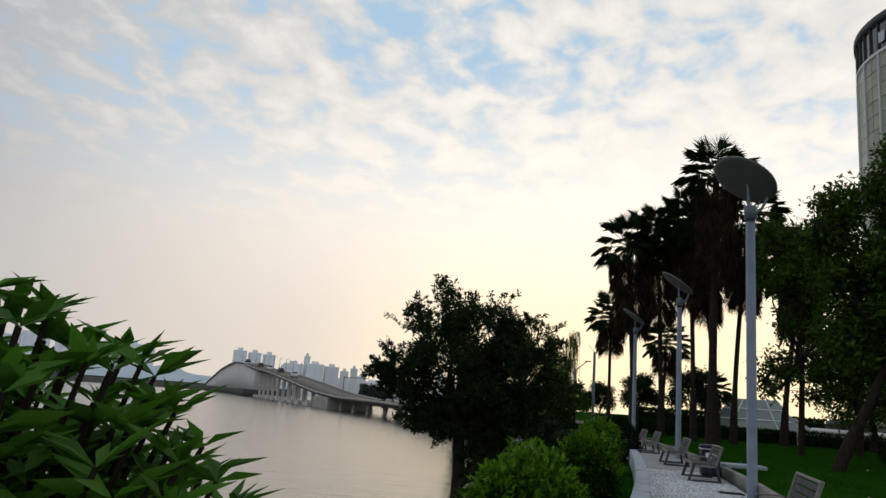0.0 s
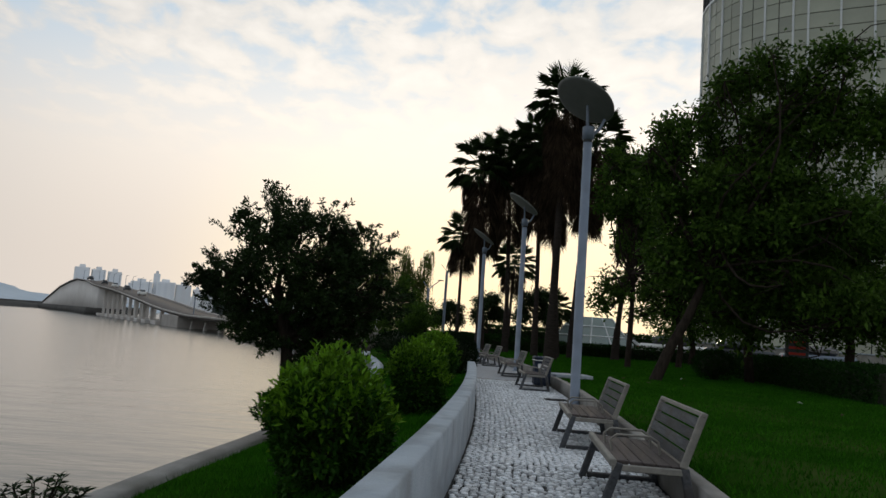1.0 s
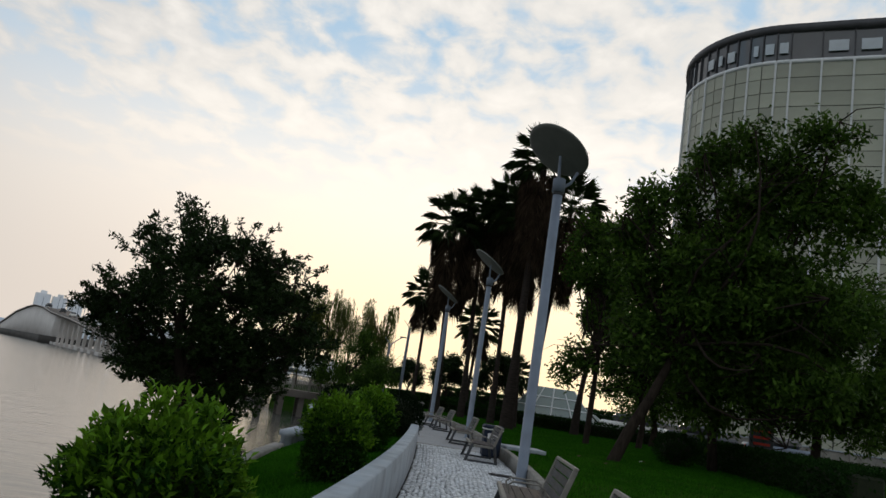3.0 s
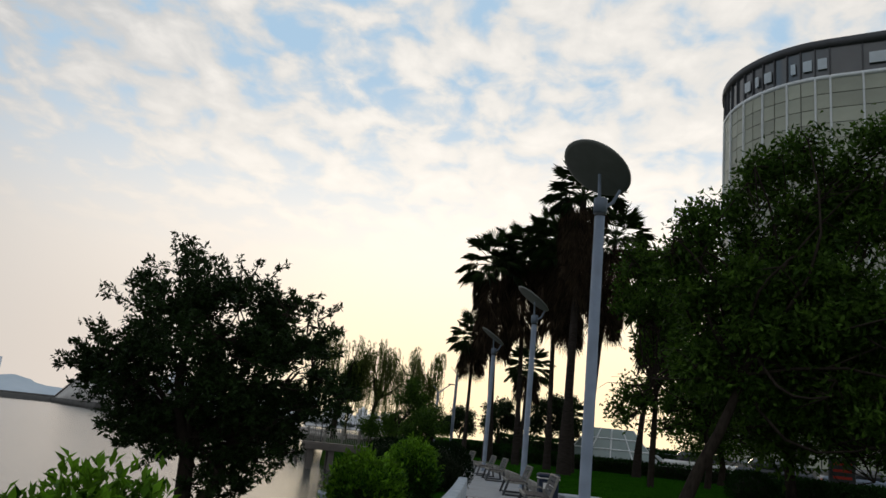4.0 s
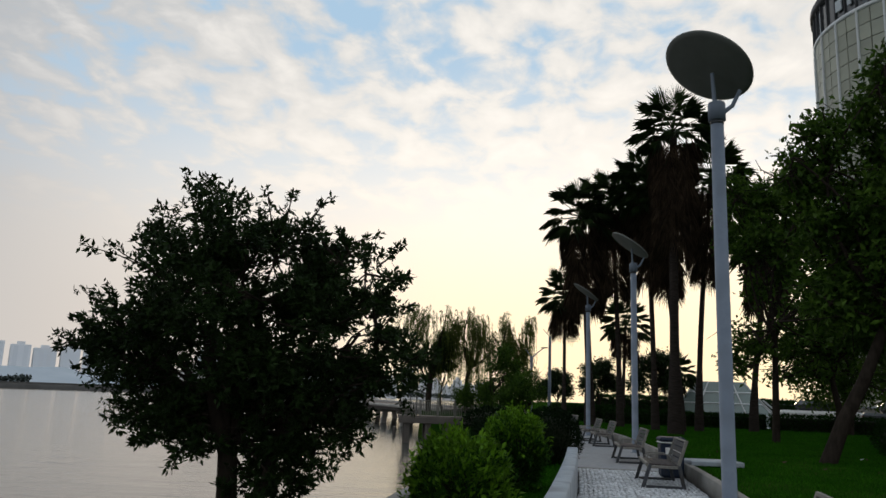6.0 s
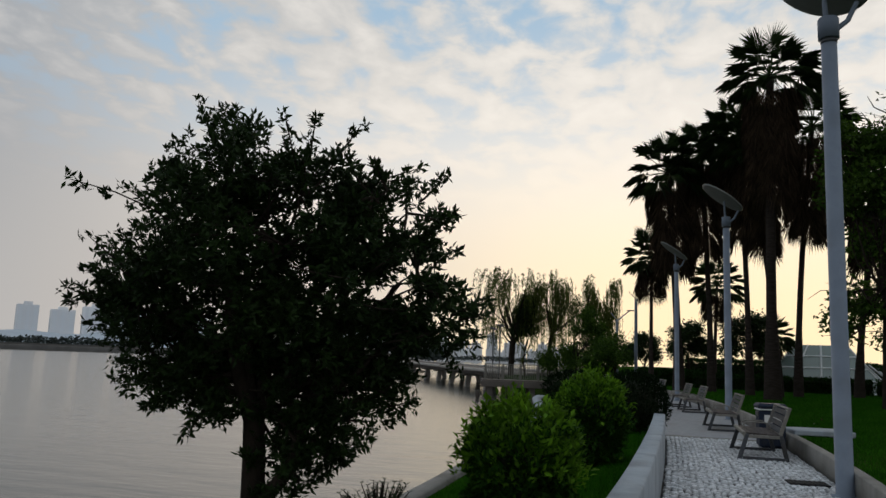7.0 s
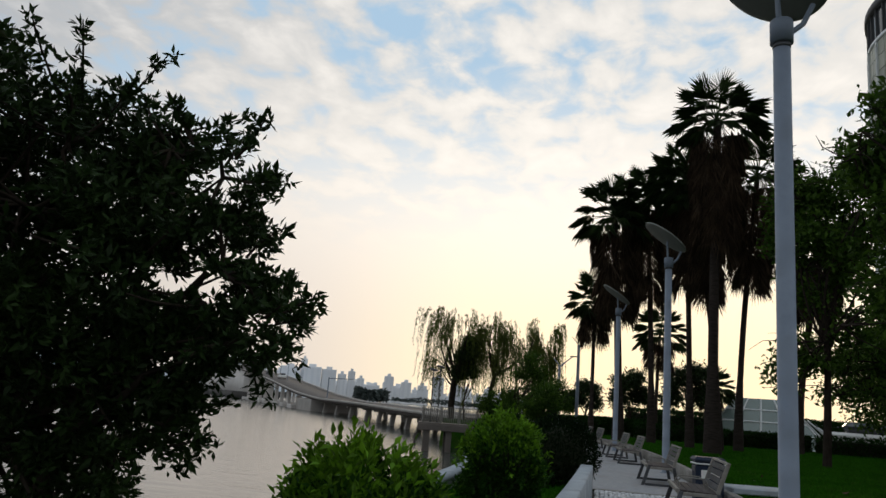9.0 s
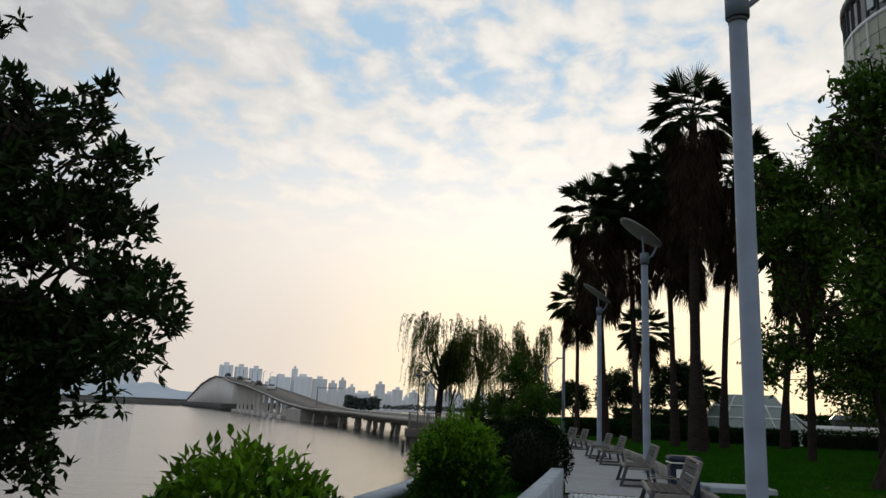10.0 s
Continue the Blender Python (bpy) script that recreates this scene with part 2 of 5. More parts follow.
# ---------------------------------------------------------------- mesh helpers
def mesh_np(name, V, F, mat):
    """A mesh from arrays of places and of faces that all have the same number of corners."""
    V, F = np.asarray(V, np.float32), np.asarray(F, np.int32)
    me = bpy.data.meshes.new(name)
    k = F.shape[1]
    me.vertices.add(len(V))
    me.vertices.foreach_set("co", V.ravel())
    me.loops.add(F.size)
    me.loops.foreach_set("vertex_index", F.ravel())
    me.polygons.add(len(F))
    me.polygons.foreach_set("loop_start", np.arange(0, F.size, k, dtype=np.int32))
    me.update(calc_edges=True)
    me.validate()
    if mat:
        me.materials.append(mat)
    return me


def smooth(me):
    me.polygons.foreach_set("use_smooth", np.ones(len(me.polygons), bool))
    return me


def part(name, data, mat, parent, label=""):
    """One mesh object under a thing or under a part."""
    if isinstance(data, bmesh.types.BMesh):
        me = bpy.data.meshes.new(name)
        data.to_mesh(me)
        data.free()
        data = me
    if mat and not data.materials:
        data.materials.append(mat)
    ob = new(name, data)
    ob.parent = parent
    if label:
        tagged(ob, label)
    return ob


def thing(name, m, label, category, group="", kind=""):
    ob = new(name)
    ob.empty_display_size = 0.1
    ob.matrix_basis = m
    return tagged(ob, label, category, group, kind)


def box(bm, cx, cy, cz, sx, sy, sz, m=None, bevel=0.0):
    made = bmesh.ops.create_cube(bm, size=1.0)
    M = Matrix.Translation((cx, cy, cz)) @ Matrix.Diagonal((sx, sy, sz, 1))
    if m is not None:
        M = m @ M
    bmesh.ops.transform(bm, matrix=M, verts=made["verts"])
    if bevel:
        edges = list({e for v in made["verts"] for e in v.link_edges})
        bmesh.ops.bevel(bm, geom=edges, offset=bevel, segments=1, affect="EDGES", profile=0.5)
    return bm


def one_box(sx, sy, sz, c=(0, 0, 0), bevel=0.006, m=None):
    bm = bmesh.new()
    return box(bm, *c, sx, sy, sz, m, bevel)


def tube_arrays(path, radii, seg=8, cap=True):
    """Ring by ring along a path: places and quads."""
    path = [Vector(p) for p in path]
    V, F = [], []
    side = None
    for i, p in enumerate(path):
        d = (path[min(i + 1, len(path) - 1)] - path[max(i - 1, 0)]).normalized()
        if side is None:
            side = d.cross(Vector((0, 0, 1)) if abs(d.z) < 0.9 else Vector((1, 0, 0))).normalized()
        side = (side - d * side.dot(d)).normalized()
        up = d.cross(side)
        for k in range(seg):
            a = 2 * math.pi * k / seg
            V.append(p + (side * math.cos(a) + up * math.sin(a)) * radii[i])
    for i in range(len(path) - 1):
        for k in range(seg):
            F.append((i * seg + k, i * seg + (k + 1) % seg, (i + 1) * seg + (k + 1) % seg, (i + 1) * seg + k))
    return V, F


def tubes(name, many, mat, seg=8):
    """Several tubes that belong to one part, as one mesh."""
    V, F = [], []
    for path, radii in many:
        v, f = tube_arrays(path, radii, seg)
        b = len(V)
        V += [tuple(p) for p in v]
        F += [tuple(i + b for i in q) for q in f]
    return smooth(mesh_np(name, V, F, mat))


def lathe(name, profile, mat, seg=24):
    """A turned solid from (radius, height) pairs."""
    V, F = [], []
    for r, h in profile:
        for k in range(seg):
            a = 2 * math.pi * k / seg
            V.append((r * math.cos(a), r * math.sin(a), h))
    for i in range(len(profile) - 1):
        for k in range(seg):
            F.append((i * seg + k, i * seg + (k + 1) % seg, (i + 1) * seg + (k + 1) % seg, (i + 1) * seg + k))
    return smooth(mesh_np(name, V, F, mat))


def leaf_mesh(name, base, way, length, width, mat, rng, fold=0.25, up=None):
    """Leaves as folded lozenges: base places, directions, lengths, widths (arrays)."""
    n = len(base)
    way = way / np.maximum(np.linalg.norm(way, axis=1, keepdims=True), 1e-6)
    ref = rng.normal(size=(n, 3)) if up is None else up + 0.35 * rng.normal(size=(n, 3))
    side = np.cross(way, ref)
    side /= np.maximum(np.linalg.norm(side, axis=1, keepdims=True), 1e-6)
    nor = np.cross(side, way)
    L, W = np.broadcast_to(length, (n,))[:, None], np.broadcast_to(width, (n,))[:, None]
    mid = base + way * L * 0.45
    V = np.empty((n, 4, 3), np.float32)
    V[:, 0] = base
    V[:, 1] = mid + side * W * 0.5 + nor * W * fold
    V[:, 2] = base + way * L - nor * W * fold
    V[:, 3] = mid - side * W * 0.5 + nor * W * fold
    i = np.arange(n)[:, None] * 4
    F = np.concatenate([i + [[0, 1, 2]], i + [[0, 2, 3]]], 1).reshape(-1, 3)
    return mesh_np(name, V.reshape(-1, 3), F, mat)


def ball_points(rng, n, shell=0.6):
    d = rng.normal(size=(n, 3))
    d /= np.linalg.norm(d, axis=1, keepdims=True)
    r = shell + (1 - shell) * rng.random(n) ** 0.6
    return d, r


def clump_points(rng, clumps, n, shell=0.5):
    """Places and outward directions in several ellipsoids (centre, radii), by their size."""
    size = np.array([np.prod(r) ** 0.66 for _, r in clumps])
    P, D = [], []
    for (c, r), share in zip(clumps, size / size.sum()):
        k = max(3, int(n * share))
        d, q = ball_points(rng, k, shell)
        P.append(np.array(c) + d * q[:, None] * np.array(r))
        D.append(d)
    return np.concatenate(P), np.concatenate(D)


def glide(ys, xs, soft=1.6):
    """A curve x(y) through (ys, xs), rounded at its corners; takes numbers and arrays."""
    y = np.concatenate([np.arange(-75, 130, 0.1), [900.0]])
    x = np.mean([np.interp(y + soft * k, ys, xs) for k in (-1, -0.66, -0.33, 0, 0.33, 0.66, 1)], axis=0)
    return lambda v: np.interp(v, y, x)


# ---------------------------------------------------------------- the plan
# inner face of the low wall on the lake side, path face of the kerb on the lawn side, edge of the land on the lake side
wall_x = glide((-28.5, -19, -14.3, -9.5, -7.5, -4.4, -1.0, 1.7, 4.0, 7.1, 11.9, 16.7, 23.8, 33.3), (-5.2, -3.6, -2.98, -2.43, -2.24, -2.0, -1.84, -1.75, -1.69, -1.66, -2.0, -2.6, -3.75, -6.0))
kerb_x = glide((-28.5, -19, -14.3, -8.7, -5.3, 0, 4.3, 9.5, 14.3, 19, 24.3, 33.3), (-3.2, -1.75, -1.15, -0.58, -0.31, 0.11, 0.24, 0.26, 0.12, -0.2, -0.72, -2.8))
shore_x = glide((-71.4, -23.8, -9.5, -6.8, -4.2, 0, 2.4, 5.9, 9.5, 14.3, 19, 23.8, 35.7, 44, 49.4, 51.2, 54.7, 71.4, 107, 1071), (-12, -6.6, -5.05, -4.85, -4.56, -4.45, -4.5, -4.36, -4.4, -5.1, -5.9, -6.2, -6.9, -7.2, -7.9, -12.8, -13.8, -13, -13, -60), 1.0)
LAWN, PATH_END = 0.21, 6.05


def ground_z(x, y):
    """Height of the land: lake bed, sloping bank, bed of the path, raised lawn; takes arrays."""
    x, y = np.asarray(x, float), np.asarray(y, float)
    s, w, k = shore_x(y), wall_x(y), kerb_x(y)
    bank = -0.36 + 0.56 * np.clip((x - s) / np.maximum(0.5, w - s), 0, 1) ** 0.8
    lawn = np.where(y < 36, LAWN, np.maximum(0.1, LAWN - 0.02 * (y - 36)))
    z = np.where((x < k + 0.13) & (y < 36), -0.09, lawn)
    z = np.where((x < w - 0.15) & (y < 10.7), bank, z)
    return np.where(x < s, -3.0, z)


def ground_sheet():
    xs = sorted({*np.arange(-9, 4, 0.2).round(2).tolist(), *np.arange(4, 30, 2.0).tolist(), *np.linspace(-14, -9, 20).round(2).tolist(), -2500, -900, -200, -60, -25, -17, 40, 70, 150, 500, 1200, 2500})
    ys = sorted({*np.arange(-26, 60, 0.4).round(2).tolist(), *np.arange(60, 112, 4.0).tolist(), -2500, -700, -200, -80, -40, 130, 200, 400, 900, 2500})
    gx, gy = np.meshgrid(xs, ys)
    V = np.stack([gx, gy, ground_z(gx, gy)], 2).reshape(-1, 3)
    n = len(xs)
    F = [(j * n + i, j * n + i + 1, (j + 1) * n + i + 1, (j + 1) * n + i) for j in range(len(ys) - 1) for i in range(n - 1)]
    ob = new("ground", mesh_np("ground", V, F, SOIL))
    return tagged(ob, "green lawn soil beside the lakeside path", "ground", kind="structure")


ground_sheet()
V = [(-3000, -3000, -2.0), (40, -3000, -2.0), (40, 3000, -2.0), (-3000, 3000, -2.0)]
tagged(new("water", mesh_np("water", V, [(0, 1, 2, 3)], WATER)), "calm grey-beige lake water with soft ripples", "water", kind="structure")


def strip(name, ys, left, right, z, mat):
    V, F = [], []
    for y in ys:
        V += [(left(y), y, z), (right(y), y, z)]
    for i in range(len(ys) - 1):
        F.append((2 * i, 2 * i + 1, 2 * i + 3, 2 * i + 2))
    return mesh_np(name, V, F, mat)


def profile_run(name, ys, x_of, section, mat, ends=True):
    """A section of (across, height) pairs swept along a curve x_of(y)."""
    V, F, k = [], [], len(section)
    for y in ys:
        s = (x_of(y + 0.05) - x_of(y - 0.05)) / 0.1
        l = math.hypot(1, s)
        for a, h in section:
            V.append((x_of(y) + a / l, y - a * s / l, h))
    for i in range(len(ys) - 1):
        for j in range(k):
            F.append((i * k + j, i * k + (j + 1) % k, (i + 1) * k + (j + 1) % k, (i + 1) * k + j))
    me = mesh_np(name, V, F, mat)
    if ends:
        bm = bmesh.new()
        bm.from_mesh(me)
        bmesh.ops.holes_fill(bm, edges=[e for e in bm.edges if e.is_boundary], sides=0)
        bmesh.ops.recalc_face_normals(bm, faces=bm.faces)
        bm.to_mesh(me)
        bm.free()
    return me


steps = np.arange(-19, PATH_END + 0.01, 0.3)
path = tagged(new("path", strip("path", steps, lambda y: wall_x(y) - 0.05, lambda y: kerb_x(y) + 0.05, -0.012, JOINT)), "cobbled footpath of pale limestone with dark joints", "path", kind="structure")
far_steps = np.arange(PATH_END, 34.5, 0.4)
tagged(new("path_far", strip("path_far", far_steps, lambda y: wall_x(y) - 0.05, lambda y: kerb_x(y) + 0.05, 0.004, PAVING)), "smooth grey paving beyond the cobbles", "path", kind="structure")
drain = profile_run("drain_strip", [0, 1], lambda y: 0, [(0, 0), (0.12, 0), (0.12, 0.012), (0, 0.012)], CONCRETE_DARK)
ob = new("drain_strip", drain)
ob.matrix_basis = Matrix.Translation((kerb_x(PATH_END), PATH_END - 0.06, 0.0)) @ Matrix.Rotation(radians(90), 4, "Z") @ Matrix.Diagonal((1, kerb_x(PATH_END) - wall_x(PATH_END), 1, 1))
tagged(ob, "dark stone strip across the path", "drain", kind="structure")

low_wall = new("wall_lakeside", profile_run("wall_lakeside", np.arange(-19, 4.15, 0.3), wall_x, [(0, -0.1), (0, 0.49), (-0.012, 0.505), (-0.168, 0.505), (-0.18, 0.49), (-0.18, -0.4)], CONCRETE))
tagged(low_wall, "low curved pale concrete wall beside the path", "wall", kind="structure")
kerb = new("kerb_lawn", profile_run("kerb_lawn", np.arange(-19, 33.4, 0.4), kerb_x, [(0, -0.1), (0, 0.24), (0.01, 0.25), (0.12, 0.25), (0.13, 0.24), (0.13, -0.1)], CONCRETE_DARK))
tagged(kerb, "low weathered concrete kerb holding the lawn", "kerb", kind="structure")
shore_kerb = new("kerb_shore", profile_run("kerb_shore", np.arange(-24, 3.7, 0.4), shore_x, [(-0.18, -2.6), (-0.18, -0.29), (-0.16, -0.27), (0.02, -0.27), (0.04, -0.3), (0.04, -0.8)], CONCRETE_DARK))
tagged(shore_kerb, "grey stone edge between the lawn and the lake", "kerb", kind="structure")
sea_wall = new("sea_wall", profile_run("sea_wall", np.arange(3.8, 21.4, 0.5), shore_x, [(-0.1, -2.6), (-0.1, -0.14), (-0.15, -0.12), (-0.15, -0.02), (0.15, -0.02), (0.15, -0.12), (0.08, -0.14), (0.08, -0.9)], CONCRETE))
tagged(sea_wall, "curved sea wall with a pale coping above the water", "wall", kind="structure")


# ---------------------------------------------------------------- lamps
def disc_lamp(m, label, facing):
    lamp = thing("street_lamp", m, label, "street lamp", "disc lamps along the path")
    part("pole", lathe("pole", [(0.0, -0.05), (0.14, -0.05), (0.14, 0.012), (0.1, 0.02), (0.088, 0.03), (0.082, 4.9), (0.0, 4.9)], STEEL), None, lamp)
    part("collar", lathe("collar", [(0.0, 4.9), (0.086, 4.9), (0.086, 4.955), (0.0, 4.955)], STEEL_DARK), None, lamp, "dark ring below the head")
    cap = part("pole_cap", lathe("pole_cap", [(0.0, 4.955), (0.11, 4.955), (0.11, 5.18), (0.1, 5.2), (0.0, 5.2)], STEEL), None, lamp)
    turn = Vector(facing).normalized().to_track_quat("Z", "Y").to_matrix().to_4x4()
    seat = Matrix.Translation((-0.09, 0.0, 5.71)) @ turn
    d = part("disc", lathe("disc", [(0.0, -0.02), (0.53, -0.02), (0.59, -0.005), (0.6, 0.01), (0.59, 0.03), (0.0, 0.055)], DISC, 40), None, lamp, "round tilted reflector disc, grey beneath")
    d.matrix_basis = seat
    part("bracket", tubes("bracket", [([(0.06, 0, 5.05), (0.2, 0, 5.16), (0.30, 0, 5.37)], [0.03, 0.028, 0.026]), ([(-0.02, 0, 5.18), (-0.04, 0, 5.62)], [0.03, 0.025])], STEEL, 8), None, cap)
    return lamp


disc_lamp(pose(0, 0, 0), "tall grey steel lamp post with a disc tilted far over", (0.47, 0.27, 0.84))
lamp = disc_lamp(pose(0, 11.9, 0), "tall grey steel lamp post with a tilted disc reflector", (0.57, 0.02, 0.82))
copy_thing(lamp, pose(-0.93, 21.6, 0))


def plain_lamp(m, h):
    ob = thing("street_lamp", m, "slim grey street lamp with an angled arm", "street lamp")
    part("pole", tubes("pole", [([(0, 0, 0), (0, 0, h)], [0.11, 0.09])], STEEL), None, ob)
    part("arm", tubes("arm", [([(0, 0, h - 0.1), (0.5, 0, h + 0.35), (0.95, 0, h + 0.7)], [0.05, 0.045, 0.04]), ([(0, 0, h), (-0.45, 0, h + 0.5)], [0.03, 0.02])], STEEL, 6), None, ob)
    part("lamp_head", one_box(0.5, 0.16, 0.08, (0.95, 0, h + 0.68), 0.02), STEEL_DARK, ob)


plain_lamp(pose(-2.75, 40.46, 0.2), 5.2)
plain_lamp(pose(-4.2, 47.6, 0.2), 4.3)


# ---------------------------------------------------------------- benches
def bench(m, label):
    """Faces -x; the width runs along y; the origin lies between the feet."""
    W = 1.5
    b = thing("park_bench", m, label, "bench", "timber benches along the path")
    lean = Matrix.Translation((0.14, 0, 0.42)) @ Matrix.Rotation(radians(17), 4, "Y")
    for i in range(5):
        part("seat_slat", one_box(0.092, W - 0.1, 0.032, (-0.29 + i * 0.101, 0, 0.425 - 0.004 * i), 0.006), SEAT, b)
    for i in range(4):
        part("back_slat", one_box(0.028, W - 0.1, 0.086, (0, 0, 0.075 + i * 0.102), 0.005, lean), WOOD, b)
    part("front_rail", one_box(0.05, W, 0.06, (-0.365, 0, 0.425), 0.008), FRAME, b, "pale timber front edge")
    part("top_rail", one_box(0.045, W, 0.04, (0, 0, 0.46), 0.008, lean), FRAME, b)
    part("rear_rail", one_box(0.045, W - 0.08, 0.05, (0.16, 0, 0.40), 0.008), FRAME, b)
    for s in (-1, 1):
        y = s * (W / 2 - 0.03)
        part("back_post", one_box(0.05, 0.05, 0.46, (0, y, 0.23), 0.008, lean), FRAME, b)
        part("front_leg", one_box(0.06, 0.055, 0.46, (0, 0, 0), 0.006, Matrix.Translation((-0.38, y, 0.2)) @ Matrix.Rotation(radians(16), 4, "Y")), WOOD, b)
        part("rear_leg", one_box(0.06, 0.055, 0.44, (0, 0, 0), 0.006, Matrix.Translation((0.19, y, 0.2)) @ Matrix.Rotation(radians(-10), 4, "Y")), WOOD, b)
        part("foot_bar", one_box(0.62, 0.06, 0.05, (-0.08, y, 0.026), 0.008), WOOD, b)
        part("side_rail", one_box(0.54, 0.05, 0.05, (-0.1, y, 0.385), 0.006), FRAME, b)
    for y in (-0.2, 0.2):
        loop = [(-0.30, y, 0.43), (-0.32, y, 0.53), (-0.27, y, 0.58), (0.0, y, 0.58), (0.06, y, 0.54), (0.08, y, 0.43)]
        part("arm_loop", tubes("arm_loop", [(loop, [0.012] * 6)], FRAME, 6), None, b, "thin steel arm loop across the seat")
    return b


def along(x_front, y):
    turn = math.degrees(-math.atan(kerb_x(y + 0.5) - kerb_x(y - 0.5)))
    return pose(x_front + 0.34, y, 0, 0, 0, turn)


first = bench(along(-1.11, -7.95), "weathered grey timber bench with steel arm loops")
first.scale = (0.95, 1.0, 0.85)
for x, y in ((-0.93, -4.9), (-0.62, 3.65), (-0.70, 8.57), (-1.0, 14.76), (-1.28, 17.61), (-2.0, 23.68), (-2.5, 26.18)):
    copy_thing(first, along(x, y)).scale = (0.95, 1.0, 0.85)


def litter_bin(m):
    b = thing("litter_bin", m, "dark blue litter bin with a white notice", "bin")
    bm = one_box(0.46, 0.40, 0.72, (0, 0, 0.37), 0.05)
    body = part("body", bm, BLUE_BIN, b)
    part("lid", one_box(0.52, 0.46, 0.10, (0, 0, 0.78), 0.04), BLUE_BIN, b)
    part("rim", one_box(0.50, 0.44, 0.025, (0, 0, 0.718), 0.008), WHITE, b, "pale rim under the lid")
    part("slot", one_box(0.02, 0.28, 0.09, (-0.232, 0, 0.63), 0.005), STEEL_DARK, body)
    part("notice", one_box(0.3, 0.008, 0.14, (0, -0.203, 0.55), 0.002), WHITE, body, "white notice plate")
    b.scale = (0.88, 0.88, 0.87)


litter_bin(pose(-0.01, 4.9, 0, 0, 0, 4))
slab = thing("stone_slab", pose(0.75, 5.24, LAWN + 0.02, 0, 0, 8), "flat pale stone slab lying on the lawn", "slab")
part("slab", one_box(0.95, 0.75, 0.09, (0, 0, 0.045), 0.015), CONCRETE, slab)
hole = thing("drain_cover", pose(-0.22, 0.75, 0.004, 0, 0, 3), "dark iron drain grating in the path", "drain cover")
part("cover", one_box(0.42, 0.3, 0.02, (0, 0, 0.01), 0.004), JOINT, hole)
for i in range(7):
    part("bar", one_box(0.02, 0.26, 0.008, (-0.16 + i * 0.053, 0, 0.022), 0.002), JOINT, hole)


# ---------------------------------------------------------------- shrubs
def shrub(name, m, rx, rz, mat, label, seed, n=2600, leaf=0.06, ragged=0.09, sprigs=90, shade_mat=None):
    """A clipped shrub: short stems, a solid core painted dark as inner shade, and a coat of leaves."""
    rng = np.random.default_rng(seed)
    s = thing(name, m, label, "bush")
    stems = []
    for i in range(5):
        a = i * 1.3 + seed
        stems.append(([(0.03 * math.cos(a), 0.03 * math.sin(a), -0.15), (0.25 * rx * math.cos(a), 0.25 * rx * math.sin(a), rz * 0.5), (0.6 * rx * math.cos(a), 0.6 * rx * math.sin(a), rz)], [0.022, 0.016, 0.006]))
    part("stem", tubes("stem", stems, BARK, 6), None, s)
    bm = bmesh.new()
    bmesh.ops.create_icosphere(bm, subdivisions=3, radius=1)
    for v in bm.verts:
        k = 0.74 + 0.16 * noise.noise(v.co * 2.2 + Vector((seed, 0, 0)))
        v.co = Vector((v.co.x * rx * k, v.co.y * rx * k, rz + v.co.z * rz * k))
    part("twig_core", bm, CORE, s, "solid dark core standing in for inner shade")
    d, r = ball_points(rng, n, 0.72)
    lump = np.array([noise.noise(Vector(q) * 2.2 + Vector((seed, 0, 0))) for q in d])
    r = r * (1 + ragged * 2.2 * lump)
    P = d * r[:, None] * 1.08 * np.array([rx, rx, rz]) + [0, 0, rz]
    if shade_mat is not None:
        P[:, :2] *= 1 + 0.3 * np.clip(d[:, 2:], 0, 0.8)
    keep = (P[:, 2] > 0.02) & (rng.random(len(P)) < np.clip(0.35 + P[:, 2] / (1.5 * rz), 0, 1))
    P, d = P[keep], d[keep]
    way = d * 0.6 + rng.normal(size=P.shape) * 0.55 + [0, 0, 0.45]
    bases, ways, ls = [P], [way], [leaf * (0.7 + 0.6 * rng.random(len(P)))]
    for i in range(sprigs):
        q = d[rng.integers(len(d))].copy()
        q[2] = abs(q[2]) * 1.2 + 0.15
        q /= np.linalg.norm(q)
        top = q * np.array([rx, rx, rz]) * (1.0 + ragged * (0.4 + rng.random())) + [0, 0, rz]
        k = 9
        rise = (q * 0.5 + np.array([0, 0, 0.6])) * leaf * 1.6 * rng.random()
        bases.append(top + rise * np.linspace(-0.6, 1, k)[:, None] + rng.normal(size=(k, 3)) * leaf * 0.3)
        ways.append(q * 0.6 + rng.normal(size=(k, 3)) * 0.6 + [0, 0, 0.5])
        ls.append(leaf * (0.8 + 0.6 * rng.random(k)))
    P, way, L = np.concatenate(bases), np.concatenate(ways), np.concatenate(ls)
    # lighter towards the top: fresh shoots and painted skylight; the rest coloured as shade
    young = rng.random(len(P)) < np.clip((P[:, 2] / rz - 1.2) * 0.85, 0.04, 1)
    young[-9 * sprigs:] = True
    if shade_mat is None:
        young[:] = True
    up = np.array([[0, 0, 1.0]])
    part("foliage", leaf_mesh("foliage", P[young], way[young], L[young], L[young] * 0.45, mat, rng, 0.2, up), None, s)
    if shade_mat is not None:
        part("old_foliage", leaf_mesh("old_foliage", P[~young], way[~young], L[~young], L[~young] * 0.45, shade_mat, rng, 0.2, up), None, s, "lower leaves coloured darker for shade")
    return s


